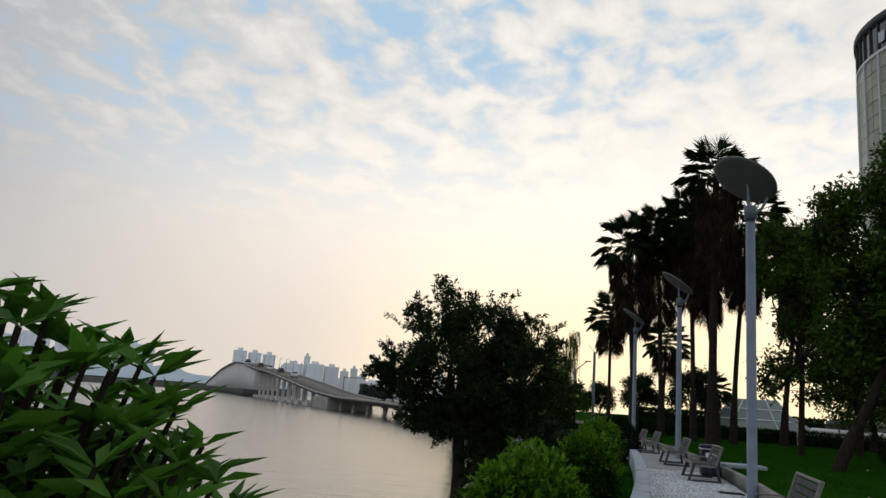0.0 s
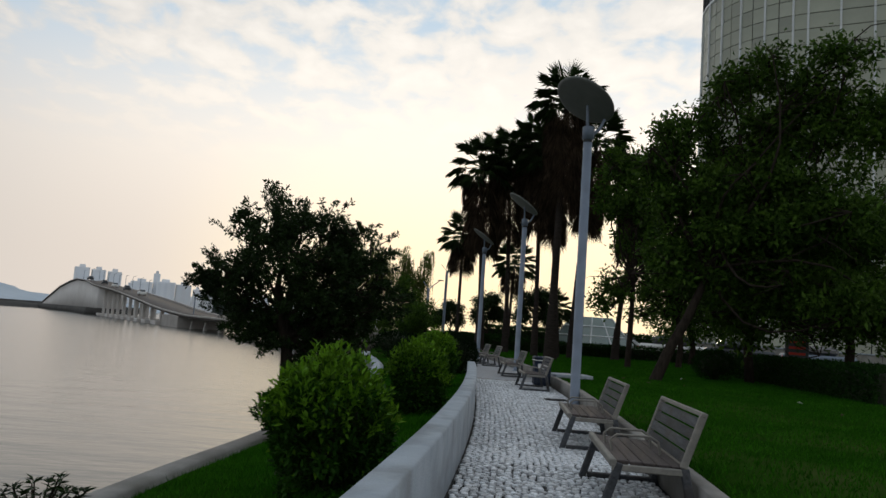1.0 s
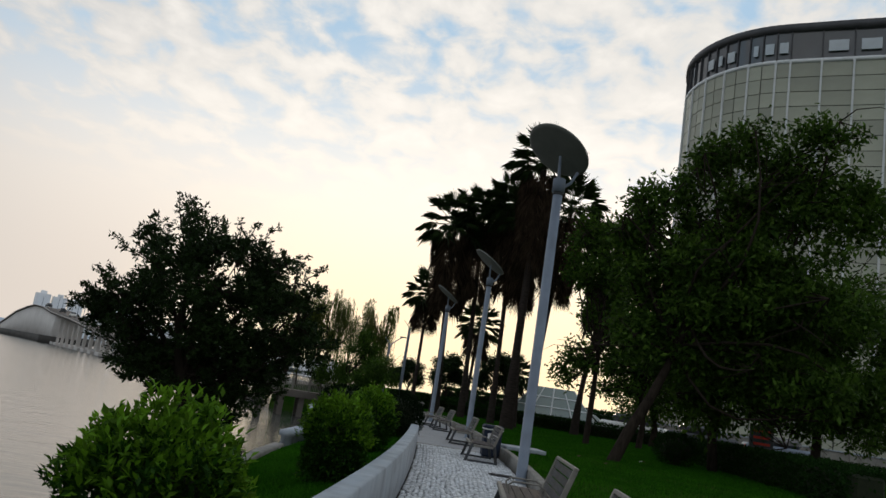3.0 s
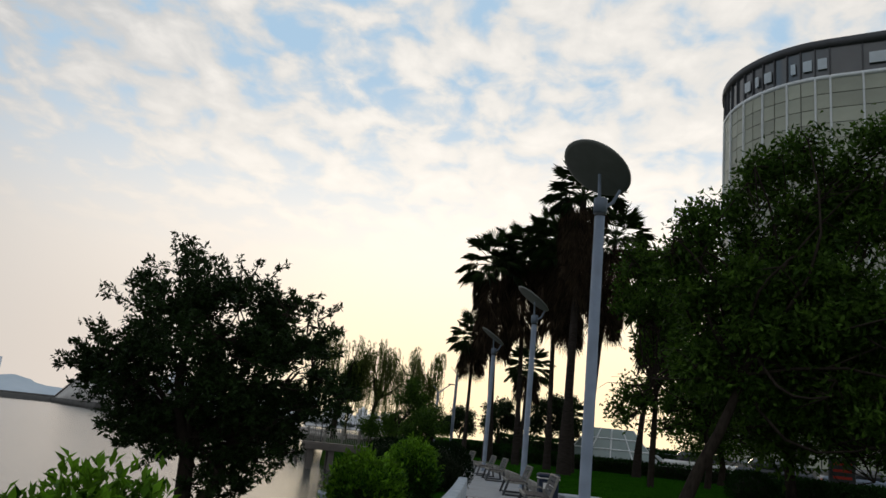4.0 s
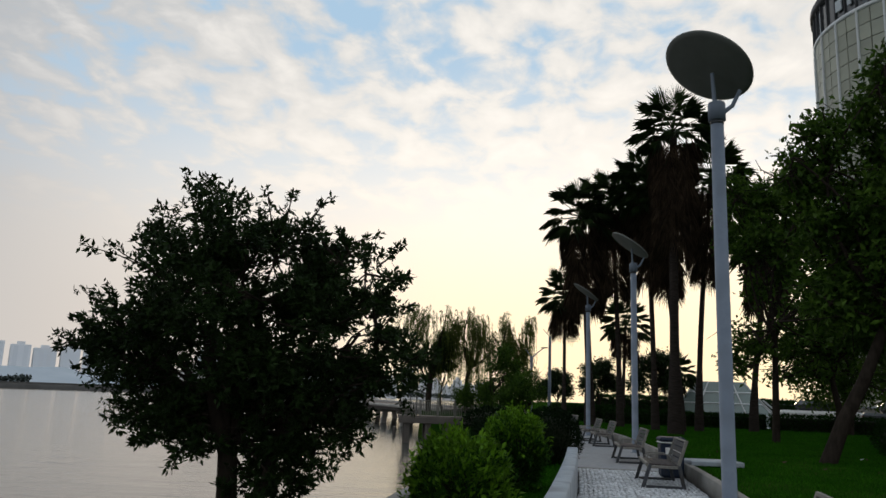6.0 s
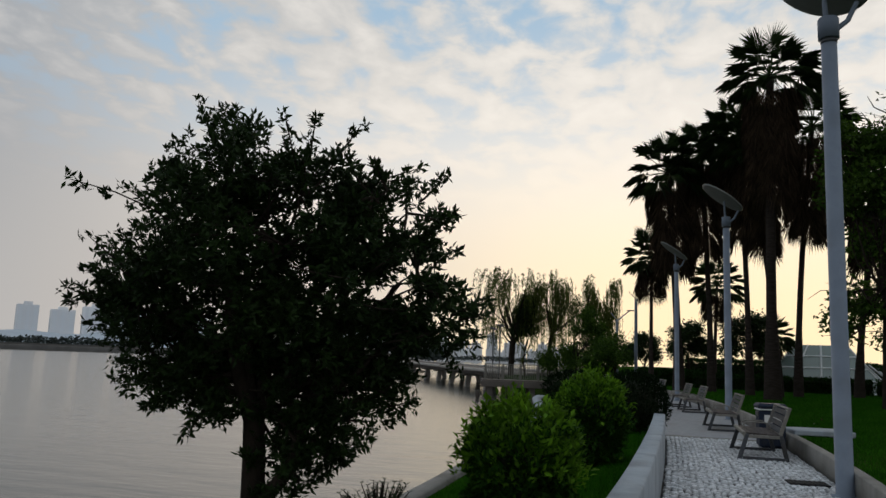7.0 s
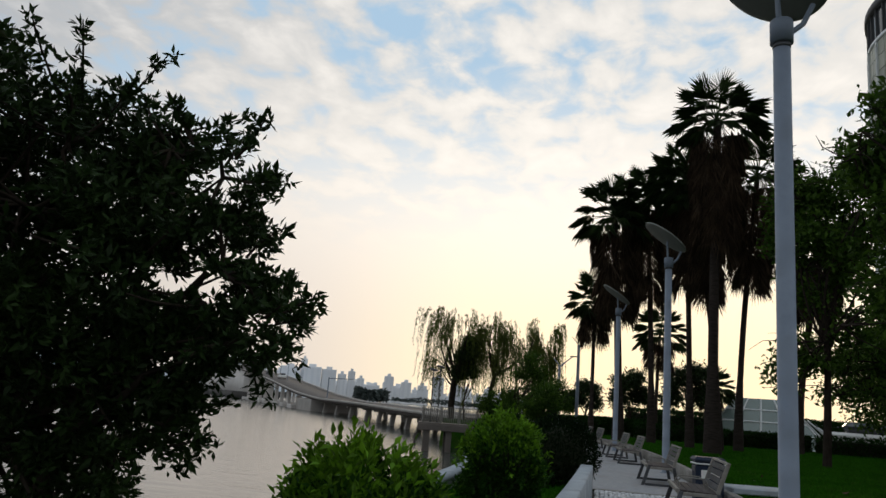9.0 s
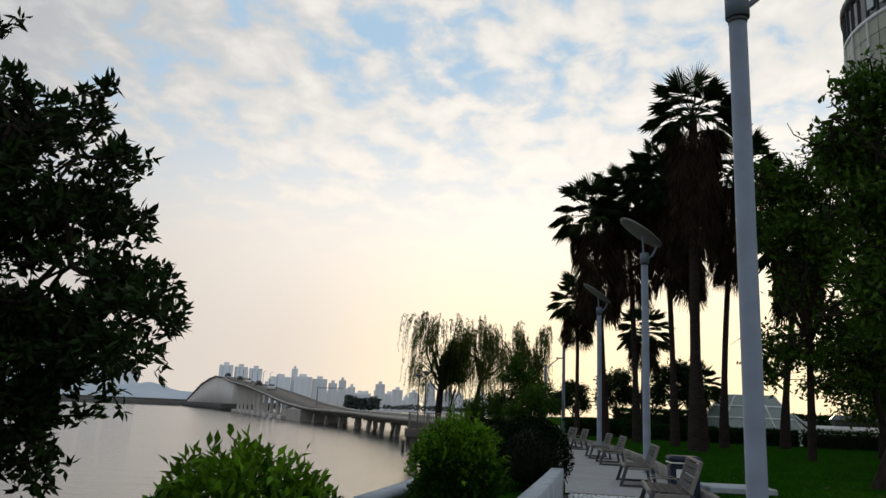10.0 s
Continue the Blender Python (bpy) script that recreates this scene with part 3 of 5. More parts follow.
shrub("round_bush", pose(-3.14, -8.86, 0.02), 0.335, 0.41, LEAF_BUSH, "rounded lime-green bush on the lake-side lawn", 1, 12000, 0.054, 0.25, 210, shade_mat=LEAF_SHADE)
shrub("round_bush", pose(-2.75, -3.92, 0.02), 0.315, 0.42, LEAF_BUSH, "rounded bright green bush beside the low wall", 2, 12000, 0.052, 0.26, 220, shade_mat=LEAF_SHADE)
shrub("round_bush", pose(-2.6, 0.4, 0.04), 0.345, 0.475, LEAF_BUSH, "small lime-green bush beside the low wall", 3, 11000, 0.054, 0.25, 190, shade_mat=LEAF_SHADE)
shrub("dark_bush", pose(-2.2, 4.75, 0.05), 0.56, 0.54, LEAF_DARKBUSH, "dense dark green clipped bush at the wall's end", 4, 13000, 0.045, 0.04, 20)
shrub("dark_bush", pose(-3.4, 10.12, -0.05), 0.8, 0.42, LEAF_DARKBUSH, "low dark green bush above the sea wall", 5, 4200, 0.07, 0.08, 30)
shrub("dark_bush", pose(-4.4, 17.85, -0.05), 1.0, 0.5, LEAF_DARKBUSH, "broad dark bush beside the far path", 6, 4200, 0.09, 0.08, 30)


def leafy_plant(m, reach, n_stems, leaf, seed, label, mat=LEAF_FRESH, height=1.5):
    """Tall stems with whorls of long pointed leaves."""
    rng = np.random.default_rng(seed)
    s = thing("leafy_shrub", m, label, "shrub")
    stems, B, W, L = [], [], [], []
    for i in range(n_stems):
        a = rng.random() * 2 * math.pi
        r = reach * math.sqrt(rng.random())
        top = Vector((r * math.cos(a), r * math.sin(a), height * (0.55 + 0.45 * rng.random() ** 0.7) * (1 - 0.22 * (r / reach) ** 2)))
        mid = Vector((top.x * 0.55, top.y * 0.55, top.z * 0.6))
        foot = Vector((top.x * 0.2, top.y * 0.2, -0.2))
        stems.append(([foot, mid, top], [0.014, 0.010, 0.004]))
        for f in np.linspace(0.42, 1.0, 6):
            p = foot.lerp(mid, f * 2) if f < 0.5 else mid.lerp(top, f * 2 - 1)
            k = 7 if f > 0.95 else 4
            for j in range(k):
                b = rng.random() * 2 * math.pi
                W.append((math.cos(b), math.sin(b), (0.75 if f > 0.95 else 0.15) - 0.5 * rng.random()))
                B.append(p)
                L.append(leaf * (0.65 + 0.6 * rng.random()))
    part("stem", tubes("stem", stems, BARK, 5), None, s)
    B, W, L = np.array(B), np.array(W), np.array(L)
    part("foliage", leaf_mesh("foliage", B, W, L, L * 0.27, mat, rng, 0.18, np.array([[0, 0, 1.0]])), None, s)


leafy_plant(pose(-3.76, -13.38, 0.0), 0.53, 600, 0.092, 11, "tall fresh green shrub with long pointed leaves", height=1.44)
leafy_plant(pose(-4.93, -9.1, -0.36), 0.3, 30, 0.07, 12, "small dark shrub on the lake edge", LEAF_TREE, 0.45)
leafy_plant(pose(-4.32, -2.1, -0.36), 0.38, 70, 0.04, 13, "low twiggy shrub on the lake edge", LEAF_TREE, 0.5)


# ---------------------------------------------------------------- trees
def limb(a, b, r0, r1, rng, bend=0.12, k=5):
    a, b = Vector(a), Vector(b)
    off = Vector(rng.normal(size=3)) * bend * (b - a).length
    pts = [a.lerp(b, i / k) + off * math.sin(math.pi * i / k) for i in range(k + 1)]
    return pts, [r0 + (r1 - r0) * i / k for i in range(k + 1)]


def split_clumps(rng, clumps, k, share):
    """Smaller clumps in the outer part of each clump, so that the crown has lobes and gaps."""
    out = []
    for c, r in clumps:
        for i in range(k):
            d = rng.normal(size=3)
            d /= np.linalg.norm(d)
            out.append((np.array(c) + d * np.array(r) * (0.45 + 0.4 * rng.random()), np.array(r) * share * (0.7 + 0.6 * rng.random())))
    return out


def rosette_tree(m, label, seed):
    """A small leathery-leaved tree: forked trunk, limbs to the crown, leaves in whorls at the twig tips."""
    rng = np.random.default_rng(seed)
    t = thing("lakeside_tree", m, label, "tree")
    fork = Vector((0.0, 0.05, 1.05))
    trunk = [limb((0, 0, -0.3), fork, 0.095, 0.072, rng, 0.03), limb((0.04, -0.02, 0.35), (0.36, 0.1, 1.15), 0.052, 0.04, rng, 0.06)]
    for end, r0 in (((-0.12, 0.02, 2.5), 0.07), ((-0.75, -0.1, 2.0), 0.048), ((0.3, 0.2, 2.35), 0.05), ((-0.45, 0.3, 1.75), 0.036), ((0.15, -0.35, 1.8), 0.036)):
        trunk.append(limb(fork - Vector((0, 0, 0.05)), end, r0, 0.012, rng, 0.07, 7))
    for end in ((0.95, 0.15, 2.0), (0.6, 0.25, 2.2), (0.85, -0.1, 1.45)):
        trunk.append(limb((0.35, 0.1, 1.1), end, 0.038, 0.01, rng, 0.07, 6))
    part("trunk", tubes("trunk", trunk, BARK, 10), None, t)
    clumps = [((-0.1, 0, 2.15), (1.05, 1.1, 0.95)), ((0.55, 0.1, 1.9), (0.75, 0.9, 0.7)), ((-0.6, 0, 1.75), (0.55, 0.8, 0.6)), ((-0.35, 0.1, 2.65), (0.5, 0.6, 0.6)), ((0.28, 0, 2.58), (0.64, 0.65, 0.5)), ((0.32, 0.15, 1.35), (0.48, 0.55, 0.36)), ((1.0, 0.15, 1.95), (0.32, 0.4, 0.4)), ((-0.9, -0.05, 1.95), (0.28, 0.4, 0.35)), ((0.38, 0.1, 0.95), (0.28, 0.3, 0.28)), ((0.85, 0.1, 1.55), (0.34, 0.4, 0.24)), ((-0.62, 0.0, 1.45), (0.3, 0.4, 0.22)), ((-1.12, 0.0, 1.85), (0.24, 0.3, 0.16)), ((-0.5, -0.1, 1.25), (0.4, 0.42, 0.2)), ((0.78, 0.1, 1.3), (0.36, 0.4, 0.2)), ((0.95, 0.1, 2.42), (0.44, 0.45, 0.42)), ((1.22, 0.1, 1.7), (0.34, 0.4, 0.28)), ((0.34, 0.15, 0.72), (0.34, 0.4, 0.34)), ((-0.22, -0.05, 1.2), (0.5, 0.5, 0.3)), ((0.72, 0.1, 1.08), (0.38, 0.4, 0.28)), ((0.28, -0.1, 2.05), (0.45, 0.5, 0.4))]
    P, D = clump_points(rng, split_clumps(rng, clumps, 14, 0.28), 7200, 0.1)
    limbs, heads = [], []
    for (c, r) in clumps:
        for i in range(4):
            q = np.array(c) + np.clip(rng.normal(size=3), -1, 1) * np.array(r) * 0.35
            heads.append(q)
            limbs.append(limb(fork + Vector((0, 0, 0.35 * rng.random())), q, 0.02, 0.006, rng, 0.08))
    heads = np.array(heads)
    tips, dirs = [P], [D]
    # sprigs that stand out of the crown
    for i in range(210):
        c, r = clumps[rng.integers(len(clumps))]
        d = rng.normal(size=3)
        d[2] = d[2] * 0.8 + 0.3
        d /= np.linalg.norm(d)
        end = np.array(c) + d * np.array(r) * (0.98 + 0.34 * rng.random())
        root = np.array(c) + d * np.array(r) * 0.55
        limbs.append(limb(root, end, 0.008, 0.003, rng, 0.04, 3))
        fr = np.array([1.0, 0.92, 0.83, 0.74, 0.62, 0.5, 0.35])[:, None]
        tips.append(end * fr + root * (1 - fr) + rng.normal(size=(7, 3)) * 0.015)
        dirs.append(np.repeat(d[None], 7, 0))
    for i in range(260):
        j = rng.integers(len(P))
        near = heads[np.argmin(((heads - P[j]) ** 2).sum(1))]
        limbs.append(limb(near, P[j], 0.012, 0.004, rng, 0.1, 3))
    part("limb", tubes("limb", limbs, BARK, 5), None, t)
    P, D = np.concatenate(tips), np.concatenate(dirs)
    k = 8
    ax = D * 0.7 + rng.normal(size=D.shape) * 0.35 + [0, 0, 0.35]
    ax /= np.linalg.norm(ax, axis=1, keepdims=True)
    spread = rng.normal(size=(len(P), k, 3))
    way = (ax[:, None] * 0.55 + spread * 0.62).reshape(-1, 3)
    base = np.repeat(P, k, 0) + rng.normal(size=(len(P) * k, 3)) * 0.012
    L = 0.058 * (0.65 + 0.6 * rng.random(len(base)))
    part("crown", leaf_mesh("crown", base, way, L, L * 0.38, LEAF_TREE, rng, 0.15), None, t, "dark leathery leaves in whorls")
    return t


rosette_tree(pose(-4.42, -4.4, -0.1), "small dark broadleaf tree on the lake edge", 21).scale = (0.98, 0.95, 0.915)


def park_tree(name, m, label, trunk_path, trunk_r, clumps, n, leaf, mat, seed, droop=0.1):
    rng = np.random.default_rng(seed)
    t = thing(name, m, label, "tree")
    r = [trunk_r * (1 - 0.5 * i / (len(trunk_path) - 1)) for i in range(len(trunk_path))]
    part("trunk", tubes("trunk", [(trunk_path, r)], BARK, 10), None, t)
    top = Vector(trunk_path[-1])
    limbs, tips = [], []
    for c, q in clumps:
        for i in range(3):
            e = np.array(c) + rng.normal(size=3) * np.array(q) * 0.45
            start = Vector(trunk_path[-2]).lerp(top, rng.random())
            limbs.append(limb(start, e, r[-1] * 0.6, 0.02, rng, 0.12))
            for k in range(5):
                f = np.array(c) + rng.normal(size=3) * np.array(q) * 0.6
                limbs.append(limb(e, f, 0.02, 0.006, rng, 0.1, 3))
    part("limb", tubes("limb", limbs, BARK, 6), None, t)
    P, D = clump_points(rng, split_clumps(rng, clumps, 8, 0.38), n // 6, 0.2)
    k = 6
    base = np.repeat(P, k, 0) + rng.normal(size=(len(P) * k, 3)) * leaf * 0.9
    way = np.repeat(D, k, 0) * 0.4 + rng.normal(size=(len(P) * k, 3)) * 0.7 - [0, 0, droop]
    L = leaf * (0.6 + 0.7 * rng.random(len(base)))
    part("crown", leaf_mesh("crown", base, way, L, L * 0.45, mat, rng), None, t)
    return t


# the leaning tree on the lawn, and its neighbours
park_tree("leaning_tree", pose(3.5, 7.6, LAWN - 0.05), "leaning park tree with a broad leafy crown on the lawn",
          [(0, 0, 0), (0.35, -0.05, 0.9), (0.8, -0.1, 1.8), (1.25, -0.15, 2.9), (1.6, -0.2, 4.2)], 0.17,
          [((0.9, 0.2, 4.3), (1.5, 1.5, 1.1)), ((2.2, -0.4, 5.0), (1.6, 1.6, 1.2)), ((3.6, -0.6, 4.2), (1.6, 1.6, 1.4)), ((1.4, 0, 5.9), (0.8, 0.8, 0.8)), ((2.6, -0.2, 6.6), (0.7, 0.7, 0.7)), ((0.2, 0.3, 3.3), (0.9, 1.0, 0.6)), ((2.9, -0.3, 3.0), (1.5, 1.5, 0.9)), ((4.8, -0.8, 5.2), (1.4, 1.4, 1.2)), ((4.4, -1.0, 2.7), (1.2, 1.4, 0.9)), ((1.5, 0.2, 2.9), (0.8, 0.9, 0.6)), ((0.5, 0, 5.6), (0.9, 0.9, 0.8)), ((1.7, 0, 7.0), (1.1, 1.1, 0.9)), ((2.9, -0.2, 8.0), (1.2, 1.1, 0.9)), ((3.9, -0.4, 7.2), (1.5, 1.4, 1.0)), ((4.3, -0.6, 8.6), (1.0, 1.0, 0.7)), ((5.2, -0.8, 7.6), (1.3, 1.3, 1.1)), ((3.2, -0.3, 6.0), (1.2, 1.2, 0.9)), ((4.6, -1.6, 9.3), (1.0, 0.9, 0.4)), ((0.4, 0, 6.9), (0.8, 0.8, 0.7)), ((-0.3, 0, 6.2), (0.7, 0.7, 0.6)), ((1.4, 0, 7.9), (0.7, 0.7, 0.6)), ((2.2, 0, 8.6), (0.9, 0.9, 0.7)), ((3.0, -0.2, 9.3), (0.8, 0.8, 0.6))], 44000, 0.185, LEAF_RIGHT, 31)
park_tree("park_tree", pose(7.4, 10.71, LAWN - 0.05), "dense park tree behind the lawn hedge",
          [(0, 0, 0), (-0.1, 0, 1.2), (0.1, 0, 2.4), (0.3, 0, 3.6)], 0.16,
          [((-0.6, 0, 4.6), (1.7, 1.7, 1.5)), ((1.2, 0, 5.4), (1.8, 1.8, 1.6)), ((2.2, -0.6, 3.8), (1.8, 1.8, 1.4)), ((-1.4, 0.2, 3.4), (1.2, 1.3, 0.8)), ((0.2, 0.1, 6.9), (1.1, 1.1, 0.9)), ((0.5, -0.4, 2.9), (1.7, 1.6, 0.7)), ((-0.6, -0.3, 2.1), (1.5, 1.4, 0.8)), ((1.8, -0.5, 2.2), (1.8, 1.6, 0.9)), ((3.4, -0.6, 2.6), (1.5, 1.5, 1.2)), ((3.2, -0.5, 4.9), (1.5, 1.5, 1.2))], 20000, 0.24, LEAF_RIGHT, 32)
park_tree("park_tree", pose(5.0, 17.25, LAWN - 0.05), "slender park tree with bare lower trunk",
          [(0, 0, 0), (0.05, 0, 1.5), (0.1, 0, 3.2), (0.0, 0, 5.0)], 0.13,
          [((0, 0, 5.8), (1.3, 1.3, 1.3)), ((-0.6, 0, 7.0), (1.0, 1.0, 0.9)), ((0.8, 0, 7.2), (1.1, 1.1, 1.0)), ((0.3, 0, 8.6), (1.2, 1.1, 0.9)), ((-1.0, 0, 8.3), (0.9, 0.9, 0.8)), ((1.4, 0, 9.2), (1.0, 1.0, 0.9)), ((-0.5, 0, 3.4), (1.0, 1.0, 0.5)), ((0.9, 0, 4.1), (0.9, 0.9, 0.6)), ((-1.0, 0, 2.6), (0.6, 0.6, 0.4))], 12500, 0.2, LEAF_RIGHT, 33)
park_tree("park_tree", pose(8.5, 22.02, LAWN - 0.05), "open-crowned park tree behind the lawn",
          [(0, 0, 0), (0.1, 0, 1.2), (-0.1, 0, 2.3), (0.0, 0, 3.4)], 0.15,
          [((-1.3, 0, 3.6), (1.1, 1.1, 0.5)), ((0, 0, 4.4), (1.3, 1.3, 0.9)), ((1.2, 0, 3.8), (1.3, 1.2, 0.8)), ((-1.8, 0, 2.6), (0.8, 0.8, 0.35)), ((0.4, 0, 5.6), (1.0, 1.0, 0.7)), ((-0.6, 0, 2.7), (0.7, 0.7, 0.4))], 6500, 0.2, LEAF_RIGHT, 34)
park_tree("park_tree", pose(13.0, 15.47, LAWN - 0.05), "tall park tree shading the lawn",
          [(0, 0, 0), (0.1, 0, 1.5), (-0.1, 0, 2.8), (0.0, 0, 4.4)], 0.2,
          [((-1.3, 0, 5.2), (2.0, 2.0, 1.7)), ((1.4, 0, 6.2), (2.2, 2.2, 1.8)), ((0, 0, 3.6), (2.4, 2.2, 1.2)), ((-2.4, -0.5, 3.9), (1.4, 1.4, 1.2)), ((-1.8, -0.4, 2.2), (1.8, 1.6, 1.0)), ((0.9, -0.5, 2.1), (2.0, 1.8, 1.0)), ((3.0, -0.4, 4.0), (1.8, 1.8, 1.6))], 24000, 0.19, LEAF_RIGHT, 35)
park_tree("park_tree", pose(11.4, 29.3, LAWN - 0.05), "broad low-branched park tree before the road",
          [(0, 0, 0), (0.1, 0, 1.0), (-0.1, 0, 2.2), (0.1, 0, 3.6)], 0.18,
          [((-1.6, 0, 2.4), (1.9, 1.6, 1.3)), ((1.5, 0, 2.6), (2.1, 1.7, 1.5)), ((0, 0, 4.4), (2.3, 2.0, 1.6)), ((-2.2, 0, 4.2), (1.4, 1.3, 1.0)), ((3.2, 0, 4.4), (1.8, 1.6, 1.6)), ((0.6, 0, 6.2), (1.7, 1.6, 1.2))], 15000, 0.2, LEAF_RIGHT, 37)
far_round = park_tree("small_tree", pose(3.6, 39.27, 0.2), "dark rounded small tree beyond the hedge",
          [(0, 0, 0), (0.1, 0, 1.0), (0.0, 0, 2.0)], 0.13,
          [((0, 0, 3.0), (1.5, 1.5, 1.1)), ((-0.9, 0, 2.5), (0.9, 0.9, 0.7)), ((0.9, 0, 2.6), (0.9, 0.9, 0.7)), ((0.1, 0, 4.0), (0.9, 0.9, 0.6))], 7000, 0.2, LEAF_TREE, 36)
for x, y, s in ((0.4, 41.65, 0.9), (-2.2, 44.03, 0.75)):
    copy_thing(far_round, pose(x, y, 0.2, 0, 0, 70 * x)).scale = (s, s, s)


# ---------------------------------------------------------------- palms
def fan(V, F, hub, way, size, rng, blades=18, droop=0.25, spread=2.3):
    """One fan leaf: a stalk's end at hub, narrow blades spread like a hand-fan."""
    way = Vector(way).normalized()
    side = way.cross(Vector((0, 0, 1)))
    side = side.normalized() if side.length > 0.05 else Vector((1, 0, 0))
    nor = side.cross(way)
    for i in range(blades):
        a = (i / (blades - 1) - 0.5) * spread * (1 + 0.06 * rng.normal())
        d = way * math.cos(a) + side * math.sin(a)
        l = size * (0.82 + 0.18 * math.cos(a)) * (0.85 + 0.25 * rng.random())
        w = size * 0.0125
        across = (side * math.cos(a) - way * math.sin(a)) * w
        m = hub + d * l * 0.55 + nor * 0.04 * size
        e = hub + d * l + Vector((0, 0, -droop * l * (0.5 + rng.random())))
        b = len(V)
        V += [tuple(hub), tuple(m + across), tuple(e), tuple(m - across)]
        F += [(b, b + 1, b + 2), (b, b + 2, b + 3)]


def palm(m, label, height, bend, seed, crown=1.55, skirt=3.0, trunk_r=0.19, fronds=34):
    rng = np.random.default_rng(seed)
    p = thing("fan_palm", m, label, "palm tree", "fan palms behind the lawn")
    top = Vector((bend[0], bend[1], height))
    k = 12
    pts = [Vector((bend[0] * (i / k) ** 1.6, bend[1] * (i / k) ** 1.6, height * i / k)) for i in range(k + 1)]
    part("trunk", tubes("trunk", [(pts, [trunk_r * (1.35 - 0.55 * min(1, i / 3)) if i < 3 else trunk_r * (0.8 - 0.2 * i / k) for i in range(k + 1)])], PALM_BARK, 12), None, p)
    V, F = [], []
    stalks = []
    for i in range(fronds):
        a = i * 2.4 + rng.random() * 0.5
        el = 1.45 - 2.0 * (i / fronds) ** 0.8
        way = Vector((math.cos(a) * math.cos(el), math.sin(a) * math.cos(el), math.sin(el)))
        stalk = crown * (0.46 + 0.24 * rng.random())
        hub = top + way * stalk + Vector((0, 0, -0.06 * (1.4 - el)))
        stalks.append(([top, hub], [0.025, 0.014]))
        fan(V, F, hub, way + Vector((0, 0, -0.25 * (1.3 - el) * 0.5)), crown * (0.46 + 0.2 * rng.random()), rng, 22, 0.06 + 0.13 * (1.45 - el), 2.3)
    part("stalk", tubes("stalk", stalks, LEAF_PALM, 4), None, p)
    part("crown", mesh_np("crown", V, F, LEAF_PALM), None, p, "spiky green fan leaves")
    V, F = [], []
    n = int(46 * skirt)
    for i in range(n):
        a = rng.random() * 2 * math.pi
        f = rng.random()
        z = height - 0.15 - f * skirt * 0.86
        f2 = i / n
        base = Vector((np.interp(z, [q.z for q in pts], [q.x for q in pts]), np.interp(z, [q.z for q in pts], [q.y for q in pts]), z))
        out = Vector((math.cos(a), math.sin(a), 0))
        reach = crown * (0.42 - 0.12 * f) * (0.45 + 0.75 * rng.random())
        hub = base + out * reach + Vector((0, 0, -0.12))
        fan(V, F, hub, out * 0.25 + Vector((0, 0, -1)), crown * (0.5 + 0.25 * rng.random()), rng, 9, 0.05, 1.1)
    part("skirt", mesh_np("skirt", V, F, LEAF_DEAD), None, p, "hanging skirt of dead brown fronds")
    return p


E_LABEL = "tall fan palm with a thick skirt of dead fronds"
palm(pose(2.3, 20.71, LAWN - 0.05), E_LABEL, 12.1, (0.15, -0.05), 41, 1.75, 5.0, 0.24)
palm(pose(-0.65, 27.61, LAWN - 0.05), E_LABEL, 10.2, (-0.45, 0.0), 42, 1.9, 4.6, 0.22)
palm(pose(0.75, 27.61, LAWN - 0.05), "slim fan palm leaning slightly, with hanging dead fronds", 11.0, (-0.35, 0.0), 43, 1.7, 4.8, 0.16)
palm(pose(2.05, 24.99, LAWN - 0.05), "slim fan palm standing behind a taller one", 11.2, (-0.25, 0.0), 44, 1.7, 4.6, 0.15)
palm(pose(3.05, 24.28, LAWN - 0.05), "leaning fan palm with a crooked trunk", 10.4, (-1.0, 0.0), 45, 1.6, 4.4, 0.15)
palm(pose(4.0, 25.7, LAWN - 0.05), "slim fan palm leaning over the lawn", 11.6, (0.85, 0.0), 46, 1.8, 4.8, 0.16)
palm(pose(6.95, 28.56, LAWN - 0.05), "leaning fan palm with a wide dark skirt", 9.2, (1.1, -0.3), 47, 2.1, 2.9, 0.19)
palm(pose(-1.85, 32.61, LAWN - 0.05), "short fan palm beside the far path", 6.9, (0.02, 0.0), 48, 1.5, 1.7, 0.13)
palm(pose(1.6, 36.89, LAWN - 0.1), "short fan palm beside the far path", 5.9, (0.2, 0.0), 49, 1.5, 1.4, 0.13)
palm(pose(5.0, 40.46, LAWN - 0.1), "young low fan palm beyond the hedge", 3.2, (0.1, 0.0), 50, 1.4, 0.6, 0.13)


